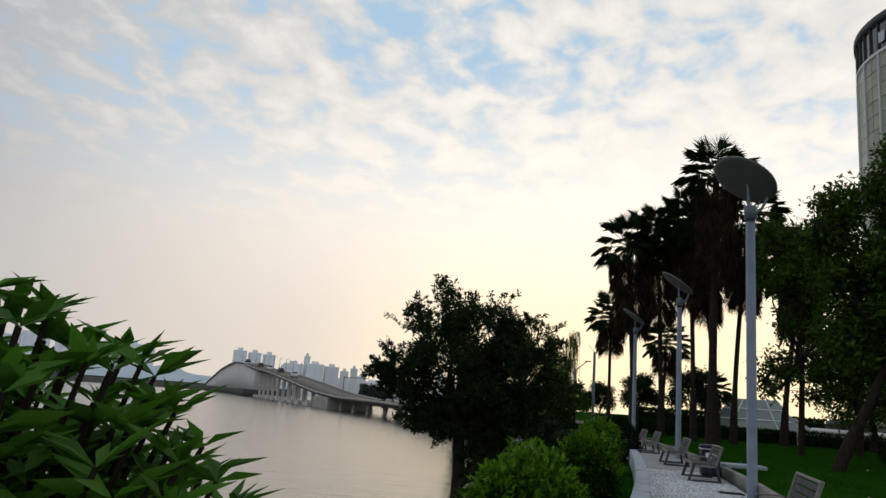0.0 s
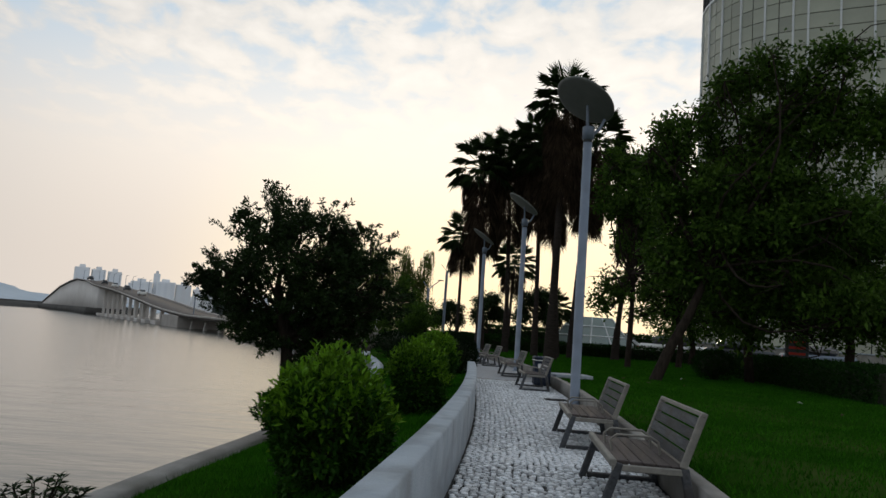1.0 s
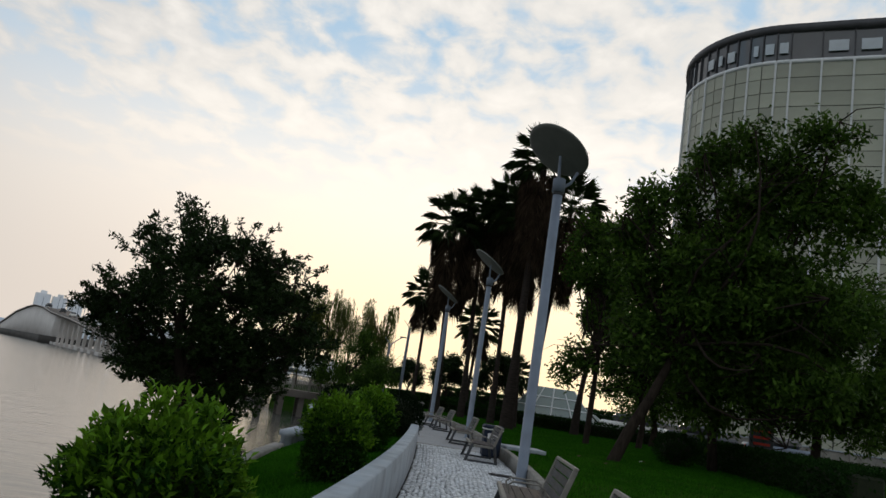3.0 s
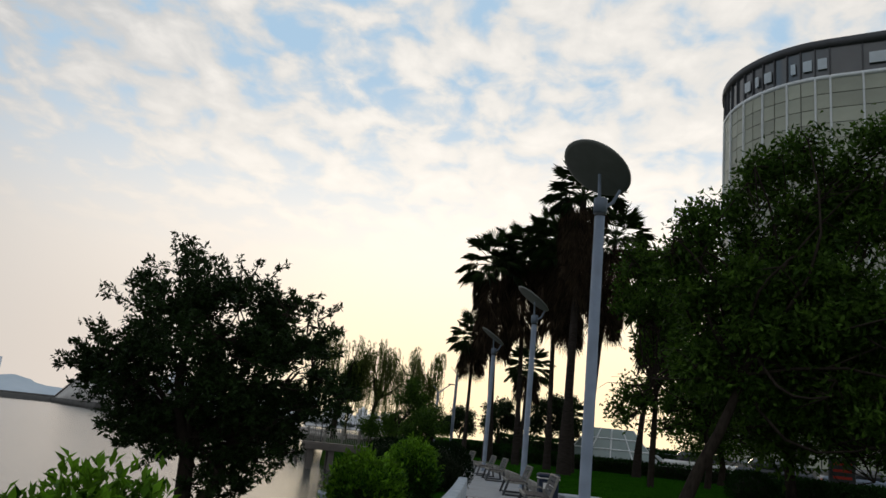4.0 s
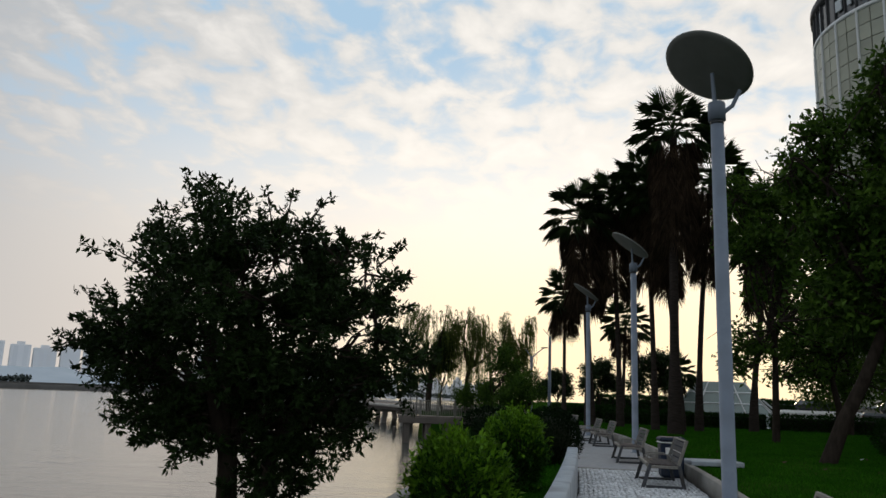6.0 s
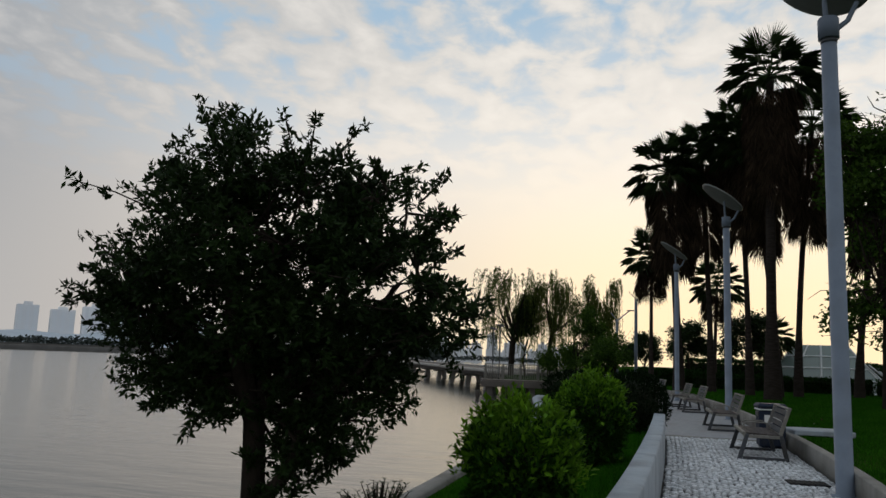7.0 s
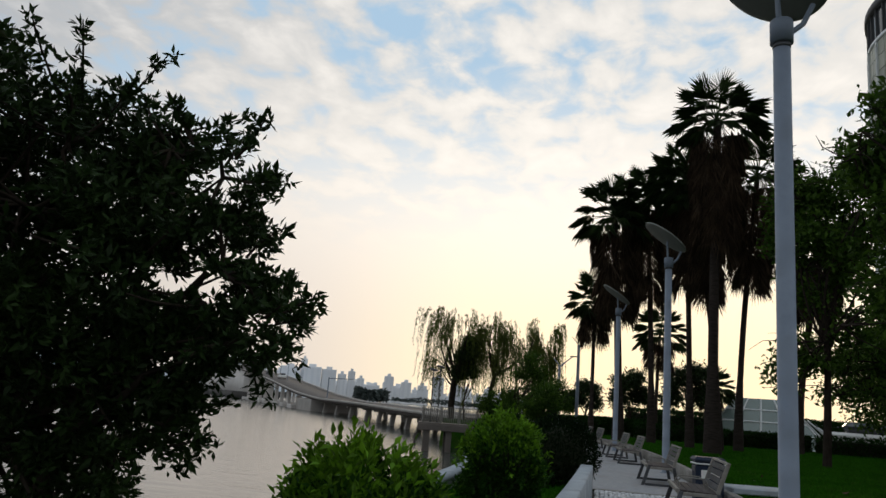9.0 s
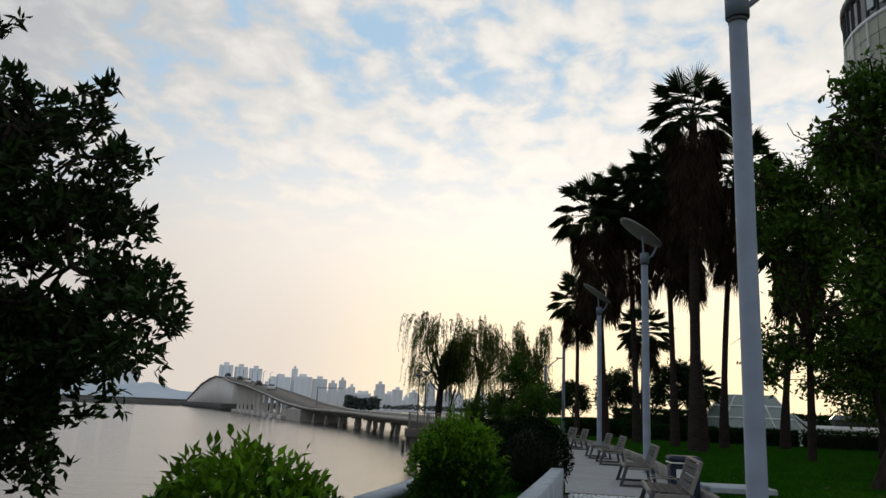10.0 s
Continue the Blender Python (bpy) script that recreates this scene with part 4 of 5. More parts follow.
# ---------------------------------------------------------------- willows
def willow(m, height, spread, seed, n_str=230, bare=0.35):
    rng = np.random.default_rng(seed)
    t = thing("weeping_willow", m, "weeping willow with long hanging yellow-green twigs", "tree", "willows by the pier")
    fork = Vector((0.1, 0, height * 0.38))
    part("trunk", tubes("trunk", [limb((0, 0, -0.2), fork, 0.2, 0.15, rng, 0.04)], BARK, 8), None, t)
    heads = []
    for i in range(9):
        a = i * 2.39 + seed
        r = spread * (0.35 + 0.55 * rng.random())
        h = Vector((r * math.cos(a), r * math.sin(a), height * (0.6 + 0.38 * rng.random())))
        part("limb", tubes("limb", [limb(fork, h, 0.09, 0.025, rng, 0.1)], BARK, 6), None, t)
        heads.append(h)
    B, W, L, strands = [], [], [], []
    for i in range(n_str):
        h = heads[rng.integers(len(heads))]
        p = np.array(h) * (0.85 + 0.17 * rng.random()) + rng.normal(size=3) * spread * 0.12
        p[2] = min(p[2], height * 1.02)
        drop = height * (0.12 + (0.55 - bare) * rng.random() ** 1.5)
        out = np.array([p[0], p[1], 0]) / (np.linalg.norm(p[:2]) + 0.3)
        pts = []
        for s in np.linspace(0, 1, 7):
            pts.append(Vector(p + out * 0.5 * math.sin(s * 1.4) * spread * 0.25 + [0, 0, 0.25 * math.sin(s * 3.1) - drop * s ** 1.3]))
        strands.append((pts, [0.012] * 7))
        for s in np.linspace(0.05, 1, 26):
            q = s * 5.999
            j = int(q)
            B.append(pts[j].lerp(pts[j + 1], q - j) + Vector(rng.normal(size=3)) * 0.05)
            W.append((rng.normal() * 0.5, rng.normal() * 0.5, -0.9))
            L.append(0.2 * (0.6 + 0.7 * rng.random()))
    part("twig", tubes("twig", strands, LEAF_WILLOW, 3), None, t)
    L = np.array(L)
    part("foliage", leaf_mesh("foliage", np.array(B, float), np.array(W), L, L * 0.24, LEAF_WILLOW, rng), None, t)
    return t


willow(pose(-12.7, 52.36, 0.1), 8.3, 3.2, 61, 260, 0.3)
willow(pose(-9.5, 51.88, 0.1), 8.9, 2.3, 62, 380, 0.0)
willow(pose(-5.8, 52.36, 0.1), 8.2, 1.7, 63, 280, 0.1)
willow(pose(-12.9, 54.03, 0.0), 6.8, 2.9, 64, 170, 0.35)
park_tree("round_tree", pose(-11.5, 52, 0.1), "dark round-headed tree beside the pier", [(0, 0, 0), (-0.2, 0, 1.3), (0.1, 0, 2.8)], 0.1,
          [((0.1, -0.6, 4.3), (1.4, 1.2, 1.15)), ((0.2, -0.4, 5.5), (0.7, 0.7, 0.8))], 14000, 0.17, LEAF_TREE, 65)
park_tree("small_tree", pose(-6.9, 45.58, 0.1), "bushy green tree below the willows", [(0, 0, 0), (0, 0, 1.0), (0.1, 0, 1.8)], 0.12,
          [((0, 0, 2.2), (1.6, 1.5, 1.6)), ((1.6, 0, 2.6), (1.3, 1.3, 1.4)), ((-1.5, 0, 1.3), (1.2, 1.2, 0.9)), ((3.0, 0, 2.2), (1.2, 1.2, 1.5)), ((0.8, 0, 4.0), (1.0, 1.0, 1.0))], 18000, 0.16, LEAF_RIGHT, 66)
park_tree("small_tree", pose(-4.0, 39.86, 0.1), "bushy green tree beside the far path", [(0, 0, 0), (0, 0, 0.8), (0.1, 0, 1.5)], 0.1,
          [((0, 0, 1.6), (1.3, 1.3, 1.3)), ((-1.4, 0, 1.2), (1.1, 1.1, 1.0))], 9000, 0.15, LEAF_RIGHT, 67)


# ---------------------------------------------------------------- hedges
def hedge(a, b, depth, height, seed, label, n, leaf=0.1):
    rng = np.random.default_rng(seed)
    a, b = Vector(a), Vector(b)
    l = (b - a).length
    ang = math.degrees(math.atan2(b.y - a.y, b.x - a.x))
    h = thing("hedge", pose(*((a + b) / 2), 0, 0, ang), label, "hedge")
    # solid box instead of inner twigs, its dark colour acts as shade
    part("twig_core", one_box(l - 0.1, depth * 0.8, height * 0.92, (0, 0, height * 0.46), 0.06), CORE, h, "solid dark core standing in for inner shade")
    P = (rng.random((n, 3)) - [0.5, 0.5, 0]) * [l, depth, height]
    face = rng.integers(0, 3, n)
    P[face == 0, 1] = -depth / 2 + 0.04 * rng.normal(size=(face == 0).sum())
    P[face == 1, 2] = height + 0.04 * rng.normal(size=(face == 1).sum())
    W = rng.normal(size=(n, 3)) * 0.6 + np.array([[0, -0.6, 0.1], [0, 0, 0.7], [0, 0, 0.4]])[face]
    L = leaf * (0.6 + 0.7 * rng.random(n))
    part("foliage", leaf_mesh("foliage", P, W, L, L * 0.5, LEAF_HEDGE, rng), None, h)


hedge((0.4, 34.75, LAWN - 0.02), (8.8, 33.8, LAWN - 0.02), 0.9, 0.7, 71, "long low clipped dark hedge at the lawn's edge", 9000, 0.13)
hedge((9.0, 33.8, LAWN - 0.02), (30, 23.8, LAWN - 0.02), 0.9, 0.75, 72, "long low clipped dark hedge at the lawn's edge", 9000, 0.15)
hedge((8.7, 14.28, LAWN - 0.02), (7.6, 2.97, LAWN - 0.02), 0.8, 0.8, 73, "clipped green hedge beside the lawn", 16000, 0.09)
hedge((0.5, 48.2, 0.05), (17, 46.41, 0.05), 1.8, 1.7, 75, "tall rough shrubbery beyond the glazed skylight", 9000, 0.24)
hedge((-2.6, 38.67, 0.1), (2.5, 39.27, 0.1), 1.2, 0.9, 74, "rough dark hedge behind the far path", 7000, 0.16)
shrub("dark_bush", pose(6.2, 10.59, LAWN - 0.02), 0.62, 0.48, LEAF_HEDGE, "dark clipped bush beside the hedge", 8, 4000, 0.08, 0.04, 10)


# ---------------------------------------------------------------- pier
def pier():
    p = thing("pier", pose(-13.3, 44.74, 0, 0, 0, 14), "timber and concrete lake pier with slatted railings", "pier")
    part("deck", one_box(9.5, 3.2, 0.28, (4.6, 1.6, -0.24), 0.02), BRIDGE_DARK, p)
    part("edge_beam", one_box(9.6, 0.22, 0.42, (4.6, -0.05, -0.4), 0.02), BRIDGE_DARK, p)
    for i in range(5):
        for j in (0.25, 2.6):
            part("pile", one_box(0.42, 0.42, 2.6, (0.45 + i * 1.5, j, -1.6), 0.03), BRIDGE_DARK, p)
    for i in range(7):
        part("rail_post", one_box(0.12, 0.12, 1.2, (0.1 + i * 1.25, 0.1, 0.44), 0.01), FRAME, p)
    for i in range(6):
        for k in range(9):
            part("rail_slat", one_box(0.06, 0.035, 0.92, (0.2 + i * 1.25 + k * 0.13, 0.1, 0.47), 0.006), FRAME, p)
        part("hand_rail", one_box(1.23, 0.1, 0.05, (0.725 + i * 1.25, 0.1, 1.0), 0.008), FRAME, p)
    for k in range(4):
        part("end_slat", one_box(0.035, 2.9, 0.09, (0.08, 1.6, 0.12 + k * 0.24), 0.006), WOOD, p)


pier()
for x, y, h in ((-13.0, 46.29, 3.6), (-12.55, 46.53, 3.85)):
    l = thing("pier_lamp", pose(x, y, -0.1), "dark pier lamp with a flat round head", "lamp", "pier lamps")
    part("pole", tubes("pole", [([(0, 0, 0), (0, 0, h)], [0.045, 0.04])], STEEL_DARK), None, l)
    d = part("lamp_head", lathe("lamp_head", [(0.0, 0), (0.22, 0.0), (0.30, 0.06), (0.24, 0.14), (0.0, 0.16)], STEEL_DARK), None, l)
    d.matrix_basis = pose(0, 0, h, 0, 12, 0)
post = thing("mooring_post", pose(-15.7, 53.67, -2.3), "dark mooring post standing in the lake", "post")
part("post", lathe("post", [(0.0, 0), (0.13, 0), (0.13, 1.0), (0.1, 1.08), (0.0, 1.08)], BRIDGE_DARK, 12), None, post)


# ---------------------------------------------------------------- bridge over the lake
BR = [(-21.0, 84.49), (-32, 107.1), (-66, 160.06), (-142, 285.6), (-170.4, 322.01), (-230.6, 411.74)]


def bridge_at(s):
    """A place on the bridge's line; s in metres from the near end."""
    left = s
    for (x0, y0), (x1, y1) in zip(BR, BR[1:]):
        l = math.hypot(x1 - x0, y1 - y0)
        if left <= l or (x1, y1) == BR[-1]:
            f = left / l
            return Vector((x0 + (x1 - x0) * f, y0 + (y1 - y0) * f, 0))
        left -= l


def deck_z(s):
    """The road runs low over the water, then climbs to a hump."""
    return float(np.interp(s, (0, 55, 76, 107, 150, 205, 232, 250, 262, 346), (0.15, 0.45, 1.3, 3.4, 6.0, 8.5, 10.6, 11.4, 10.6, 1.0)))


def bridge():
    b = thing("bridge", Matrix.Identity(4), "long pale road bridge on piers, rising to a hump", "bridge")
    ss = list(np.arange(-30, 347, 4.0))

    def run(name, lo, hi, a, z0, z1, mat, label="", foot=None, head=None):
        V, F = [], []
        sel = [s for s in ss if lo <= s <= hi]
        for s in sel:
            c, n = bridge_at(s), bridge_at(s + 1) - bridge_at(s - 1)
            side = Vector((-n.y, n.x, 0)).normalized()
            z = deck_z(s)
            for w, h in ((a[0], z0), (a[0], z1), (a[1], z1), (a[1], z0)):
                V.append(tuple(c + side * w + Vector((0, 0, foot if foot is not None and h == z0 else head if head is not None else z + h))))
        for i in range(len(sel) - 1):
            for k in range(4):
                F.append((i * 4 + k, i * 4 + (k + 1) % 4, i * 4 + 4 + (k + 1) % 4, i * 4 + 4 + k))
        n = len(V) - 4
        F += [(3, 2, 1, 0), (n, n + 1, n + 2, n + 3)]
        part(name, mesh_np(name, V, F, mat), None, b, label)

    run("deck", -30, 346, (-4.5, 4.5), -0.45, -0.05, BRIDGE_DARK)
    run("embankment", 186, 346, (-8, 8), -1, 0, FAR_BANK, "dark rubble foot of the hump", -2.6, 0.35)
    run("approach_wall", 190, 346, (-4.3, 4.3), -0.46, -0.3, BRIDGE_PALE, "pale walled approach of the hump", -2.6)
    run("parapet", -30, 346, (-4.8, -4.5), -0.12, 0.22, BRIDGE, "pale bridge parapet")
    run("parapet", -30, 346, (4.5, 4.8), -0.12, 0.22, BRIDGE)
    for s in np.arange(-20, 58, 9.5):
        c, n = bridge_at(s), (bridge_at(s + 1) - bridge_at(s)).normalized()
        ang = math.degrees(math.atan2(n.y, n.x))
        me = one_box(0.9, 7.5, 0.3, (0, 0, -0.7 + deck_z(s)), 0.05)
        part("pier_cap", me, BRIDGE, b).matrix_basis = pose(c.x, c.y, 0, 0, 0, ang)
        for k in (-3.0, 3.0):
            leg = one_box(0.75, 0.6, 2.4, (0, 0, 0), 0.04, Matrix.Rotation(radians(9 if k > 0 else -9), 4, "X"))
            part("pier_leg", leg, BRIDGE, b).matrix_basis = pose(c.x, c.y, 0, 0, 0, ang) @ pose(0, k, -1.9 + deck_z(s))
    c, n = bridge_at(68), (bridge_at(69) - bridge_at(68)).normalized()
    part("abutment", one_box(14, 9.4, 3.2, (0, 0, -1.3), 0.1), BRIDGE, b).matrix_basis = pose(c.x, c.y, 0, 0, 0, math.degrees(math.atan2(n.y, n.x)))
    for s in np.arange(82, 192, 11.0):
        c, n = bridge_at(s), (bridge_at(s + 1) - bridge_at(s)).normalized()
        z = deck_z(s)
        ang = math.degrees(math.atan2(n.y, n.x))
        for k in (-3.2, 3.2):
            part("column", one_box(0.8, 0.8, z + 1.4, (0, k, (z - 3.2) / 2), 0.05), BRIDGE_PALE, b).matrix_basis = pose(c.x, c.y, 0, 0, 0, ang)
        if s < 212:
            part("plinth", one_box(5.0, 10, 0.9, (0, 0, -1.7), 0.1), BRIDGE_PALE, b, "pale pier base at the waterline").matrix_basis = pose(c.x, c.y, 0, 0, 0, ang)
    for s in np.arange(120, 262, 14):
        c = bridge_at(s)
        part("bridge_lamp", tubes("bridge_lamp", [([(0, 0, 0), (0, 0, 4.5), (0.8, 0, 4.8)], [0.09, 0.07, 0.06])], STEEL, 5), None, b).matrix_basis = pose(c.x, c.y, deck_z(s))


bridge()
c = bridge_at(60)
g = thing("road_gantry", pose(c.x - 3, c.y + 3, 0.2), "thin road gantry post with a long arm", "gantry")
part("pole", tubes("pole", [([(0, 0, -0.9), (0, 0, 4.6)], [0.13, 0.11])], STEEL), None, g)
part("arm", tubes("arm", [([(0, 0, 4.4), (5.2, 0, 4.5)], [0.09, 0.07])], STEEL, 6), None, g)
for s, col in ((130, WHITE), (158, STEEL_DARK), (185, WHITE), (214, STEEL_DARK), (248, STEEL_DARK)):
    c, n = bridge_at(s), (bridge_at(s + 1) - bridge_at(s)).normalized()
    car = thing("car", pose(c.x, c.y, deck_z(s) + 0.02, 0, 0, math.degrees(math.atan2(n.y, n.x))), "small distant car driving over the bridge hump", "car", "cars on the bridge")
    part("body", one_box(4.2, 1.75, 0.75, (0, 0, 0.65), 0.12), col, car)
    part("cabin", one_box(2.3, 1.55, 0.6, (-0.1, 0, 1.28), 0.2), HOTEL_BAND, car)
    for x in (-1.3, 1.3):
        for y in (-0.8, 0.8):
            w = part("wheel", lathe("wheel", [(0.0, -0.1), (0.32, -0.1), (0.32, 0.1), (0.0, 0.1)], STEEL_DARK, 12), None, car)
            w.matrix_basis = pose(x, y, 0.32, 90)


# ---------------------------------------------------------------- far shore and skyline
def polar(az, d, z=0.0):
    return (-1.7 + d * math.sin(radians(az)), -7 + 1.19 * d * math.cos(radians(az)), z)


def far_bank():
    V, F = [], []
    azs = list(np.arange(-78, -24, 2.0))
    for az in azs:
        x0, y0, _ = polar(az, 470 if az < -36 else 430 - (az + 36) * 2)
        x1, y1, _ = polar(az, 900)
        V += [(x0, y0, -2.4), (x0, y0, 1.1), (x1, y1, 1.6)]
    for i in range(len(azs) - 1):
        F += [(3 * i, 3 * i + 1, 3 * i + 4, 3 * i + 3), (3 * i + 1, 3 * i + 2, 3 * i + 5, 3 * i + 4)]
    tagged(new("far_bank", mesh_np("far_bank", V, F, FAR_BANK)), "low dark stone bank across the lake", "bank", kind="structure")


far_bank()


def breakwater():
    V, F = [], []
    azs = list(np.arange(-80, -29.4, 1.0))
    for i, az in enumerate(azs):
        for d, z in ((361, -2.5), (363, 0.1 + 0.25 * noise.noise(Vector((i * 0.7, 2, 0)))), (369, 0.3), (373, -2.5)):
            V.append(polar(az, d, z))
    for i in range(len(azs) - 1):
        F += [(4 * i + k, 4 * i + k + 1, 4 * i + k + 5, 4 * i + k + 4) for k in range(3)]
    tagged(new("breakwater", mesh_np("breakwater", V, F, FAR_BANK)), "low dark rubble breakwater running to the bridge", "breakwater", kind="structure")


breakwater()


def hill(az0, az1, d, h, seed, label):
    V, F = [], []
    azs = np.linspace(az0, az1, 60)
    for i, az in enumerate(azs):
        e = math.sin(math.pi * i / 59) ** 0.6
        z = h * e * (0.75 + 0.35 * noise.noise(Vector((i * 0.13, seed, 0))) + 0.06 * noise.noise(Vector((i * 0.9, seed, 3))))
        x, y, _ = polar(az, d)
        x1, y1, _ = polar(az, d + 160)
        V += [(x, y, -3), (x * 0.5 + x1 * 0.5, y * 0.5 + y1 * 0.5, max(z, 0)), (x1, y1, -3)]
    for i in range(59):
        F += [(3 * i, 3 * i + 1, 3 * i + 4, 3 * i + 3), (3 * i + 1, 3 * i + 2, 3 * i + 5, 3 * i + 4)]
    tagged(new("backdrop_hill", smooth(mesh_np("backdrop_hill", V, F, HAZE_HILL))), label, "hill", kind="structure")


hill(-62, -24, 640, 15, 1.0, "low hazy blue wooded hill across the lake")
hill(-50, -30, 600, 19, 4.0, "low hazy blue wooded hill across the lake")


def tower(az, d, width, height, label="hazy pale blue apartment tower across the lake"):
    x, y, _ = polar(az, d)
    t = thing("apartment_tower", pose(x, y, 0, 0, 0, -az), label, "tower", "skyline across the lake")
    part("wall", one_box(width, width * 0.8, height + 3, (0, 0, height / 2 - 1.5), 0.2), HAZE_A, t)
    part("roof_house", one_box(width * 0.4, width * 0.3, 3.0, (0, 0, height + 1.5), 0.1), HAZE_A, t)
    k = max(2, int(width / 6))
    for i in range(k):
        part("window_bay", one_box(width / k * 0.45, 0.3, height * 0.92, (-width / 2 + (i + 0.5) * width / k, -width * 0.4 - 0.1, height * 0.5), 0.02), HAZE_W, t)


D = 760
for az, e, w in ((-31.1, 0.0535, 1.05), (-29.95, 0.052, 1.0), (-28.8, 0.051, 1.0), (-27.6, 0.034, 0.8), (-25.7, 0.054, 0.5), (-26.8, 0.041, 1.6), (-25.0, 0.043, 1.5), (-23.6, 0.041, 1.2), (-22.5, 0.036, 0.7), (-21.7, 0.041, 0.6), (-20.9, 0.032, 0.6),
                 (-20.0, 0.022, 1.4), (-18.5, 0.038, 0.8), (-17.0, 0.031, 0.9), (-15.6, 0.028, 0.8), (-14.2, 0.042, 0.9), (-12.6, 0.03, 1.1), (-9.8, 0.03, 0.8), (-45.3, 0.052, 1.9), (-43.4, 0.049, 1.3), (-41.9, 0.046, 1.5), (-40.3, 0.050, 1.3), (-38.9, 0.049, 1.2), (-37.9, 0.044, 1.0), (-47.4, 0.046, 1.6), (-49.5, 0.05, 1.4), (-52, 0.04, 1.8)):
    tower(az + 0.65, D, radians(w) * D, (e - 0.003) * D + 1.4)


rng = np.random.default_rng(17)
for i in range(44):
    az = -29.5 + 23 * i / 43 + 0.25 * rng.normal()
    w = 0.5 + 0.7 * rng.random()
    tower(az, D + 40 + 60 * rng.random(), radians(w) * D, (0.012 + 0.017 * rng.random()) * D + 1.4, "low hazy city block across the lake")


def far_trees(az0, az1, d, h, n, seed):
    rng = np.random.default_rng(seed)
    P = np.array([polar(az0 + (az1 - az0) * rng.random(), d + 6 * rng.random()) for _ in range(n)])
    lump = np.array([0.55 + 0.6 * noise.noise(Vector((p[0] * 0.06, p[1] * 0.06, seed))) for p in P])
    P[:, 2] = rng.random(n) * h * np.maximum(0.15, lump) + 1.0
    L = np.full(n, h * 0.26)
    me = leaf_mesh("far_woods", P, rng.normal(size=(n, 3)), L, L * 0.8, FAR_TREE, rng)
    tagged(new("far_woods", me), "row of small dark trees on the far bank", "woods", kind="stuff")


far_trees(-60, -42, 474, 6.5, 3000, 3)
far_trees(-20.6, -17.9, 330, 8, 900, 5)
far_trees(-17.5, -9, 420, 4.5, 1200, 6)


# ---------------------------------------------------------------- glass pyramid and road behind the lawn
def pyramid():
    p = thing("glass_pyramid", pose(8.3, 42.84, 0.15, 0, 0, -12), "low glazed pyramid skylight with pale steel frame", "skylight")
    hw, top, h = 3.5, 1.4, 2.75
    base = [Vector((-hw, -hw, 0)), Vector((hw, -hw, 0)), Vector((hw, hw, 0)), Vector((-hw, hw, 0))]
    head = [Vector((-top, -top, h)), Vector((top, -top, h)), Vector((top, top, h)), Vector((-top, top, h))]
    for i in range(4):
        a, b, c, d = base[i], base[(i + 1) % 4], head[(i + 1) % 4], head[i]
        part("pane", mesh_np("pane", [tuple(a), tuple(b), tuple(c), tuple(d)], [(0, 1, 2, 3)], GLASS), None, p)
        for f in (0, 0.25, 0.5, 0.75):
            for u, v in ((a.lerp(b, f), d.lerp(c, f)), (a.lerp(d, f), b.lerp(c, f))):
                part("frame_bar", tubes("frame_bar", [([u, v], [0.06, 0.06])], MULLION, 4), None, p)
    part("roof", mesh_np("roof", [tuple(v) for v in head], [(0, 1, 2, 3)], WHITE), None, p)
    for i in range(5):
        part("stay", tubes("stay", [([(hw + 0.3 + i * 0.5, -hw, 0), (top + 0.5 + i * 0.5, -hw, 2.0 - i * 0.35)], [0.05, 0.05])], MULLION, 4), None, p)


pyramid()
ys = [(14, 34.51), (60, 23.8), (60, 28.56), (14, 40.46)]
tagged(new("road", mesh_np("road", [(x, y, 0.26) for x, y in ys], [(0, 1, 2, 3)], ASPHALT)), "grey asphalt road behind the hedge", "road", kind="structure")
wall_b = thing("boundary_wall", pose(22, 47.6, 0.1, 0, 0, -8), "long low pale boundary wall beyond the lawn", "wall", kind="structure")
part("panel", one_box(30, 0.4, 1.5, (0, 0, 0.75), 0.03), CONCRETE_DARK, wall_b)
part("coping", one_box(30, 0.55, 0.12, (0, 0, 1.56), 0.03), CONCRETE, wall_b)
for i, (x, y) in enumerate(((12.5, 36.89), (16.5, 35.7), (21, 34.51))):
    car = thing("parked_car", pose(x, y, 0.27, 0, 0, -14), "parked car half hidden behind the hedge", "car", "cars on the road")
    part("body", one_box(4.3, 1.75, 0.75, (0, 0, 0.65), 0.14), (WHITE, STEEL_DARK, STEEL)[i], car)
    part("cabin", one_box(2.4, 1.55, 0.6, (-0.1, 0, 1.28), 0.22), HOTEL_BAND, car)
    for xx in (-1.35, 1.35):
        for yy in (-0.8, 0.8):
            part("wheel", lathe("wheel", [(0.0, -0.1), (0.32, -0.1), (0.32, 0.1), (0.0, 0.1)], STEEL_DARK, 14), None, car).matrix_basis = pose(xx, yy, 0.32, 90)
    part("tail_lamp", one_box(0.05, 0.3, 0.14, (-2.14, -0.6, 0.8), 0.01), RED, car)
sign = thing("notice_board", pose(12.4, 18.45, LAWN), "dark notice board with red lettering bars", "sign")
part("board", one_box(1.0, 0.08, 1.0, (0, 0, 1.3), 0.02), STEEL_DARK, sign)
for i in range(3):
    part("bar", one_box(0.7, 0.01, 0.1, (0, -0.048, 1.05 + i * 0.25), 0.002), RED, sign)
for x in (-0.4, 0.4):
    part("leg", one_box(0.06, 0.06, 0.9, (x, 0, 0.4), 0.008), STEEL, sign)


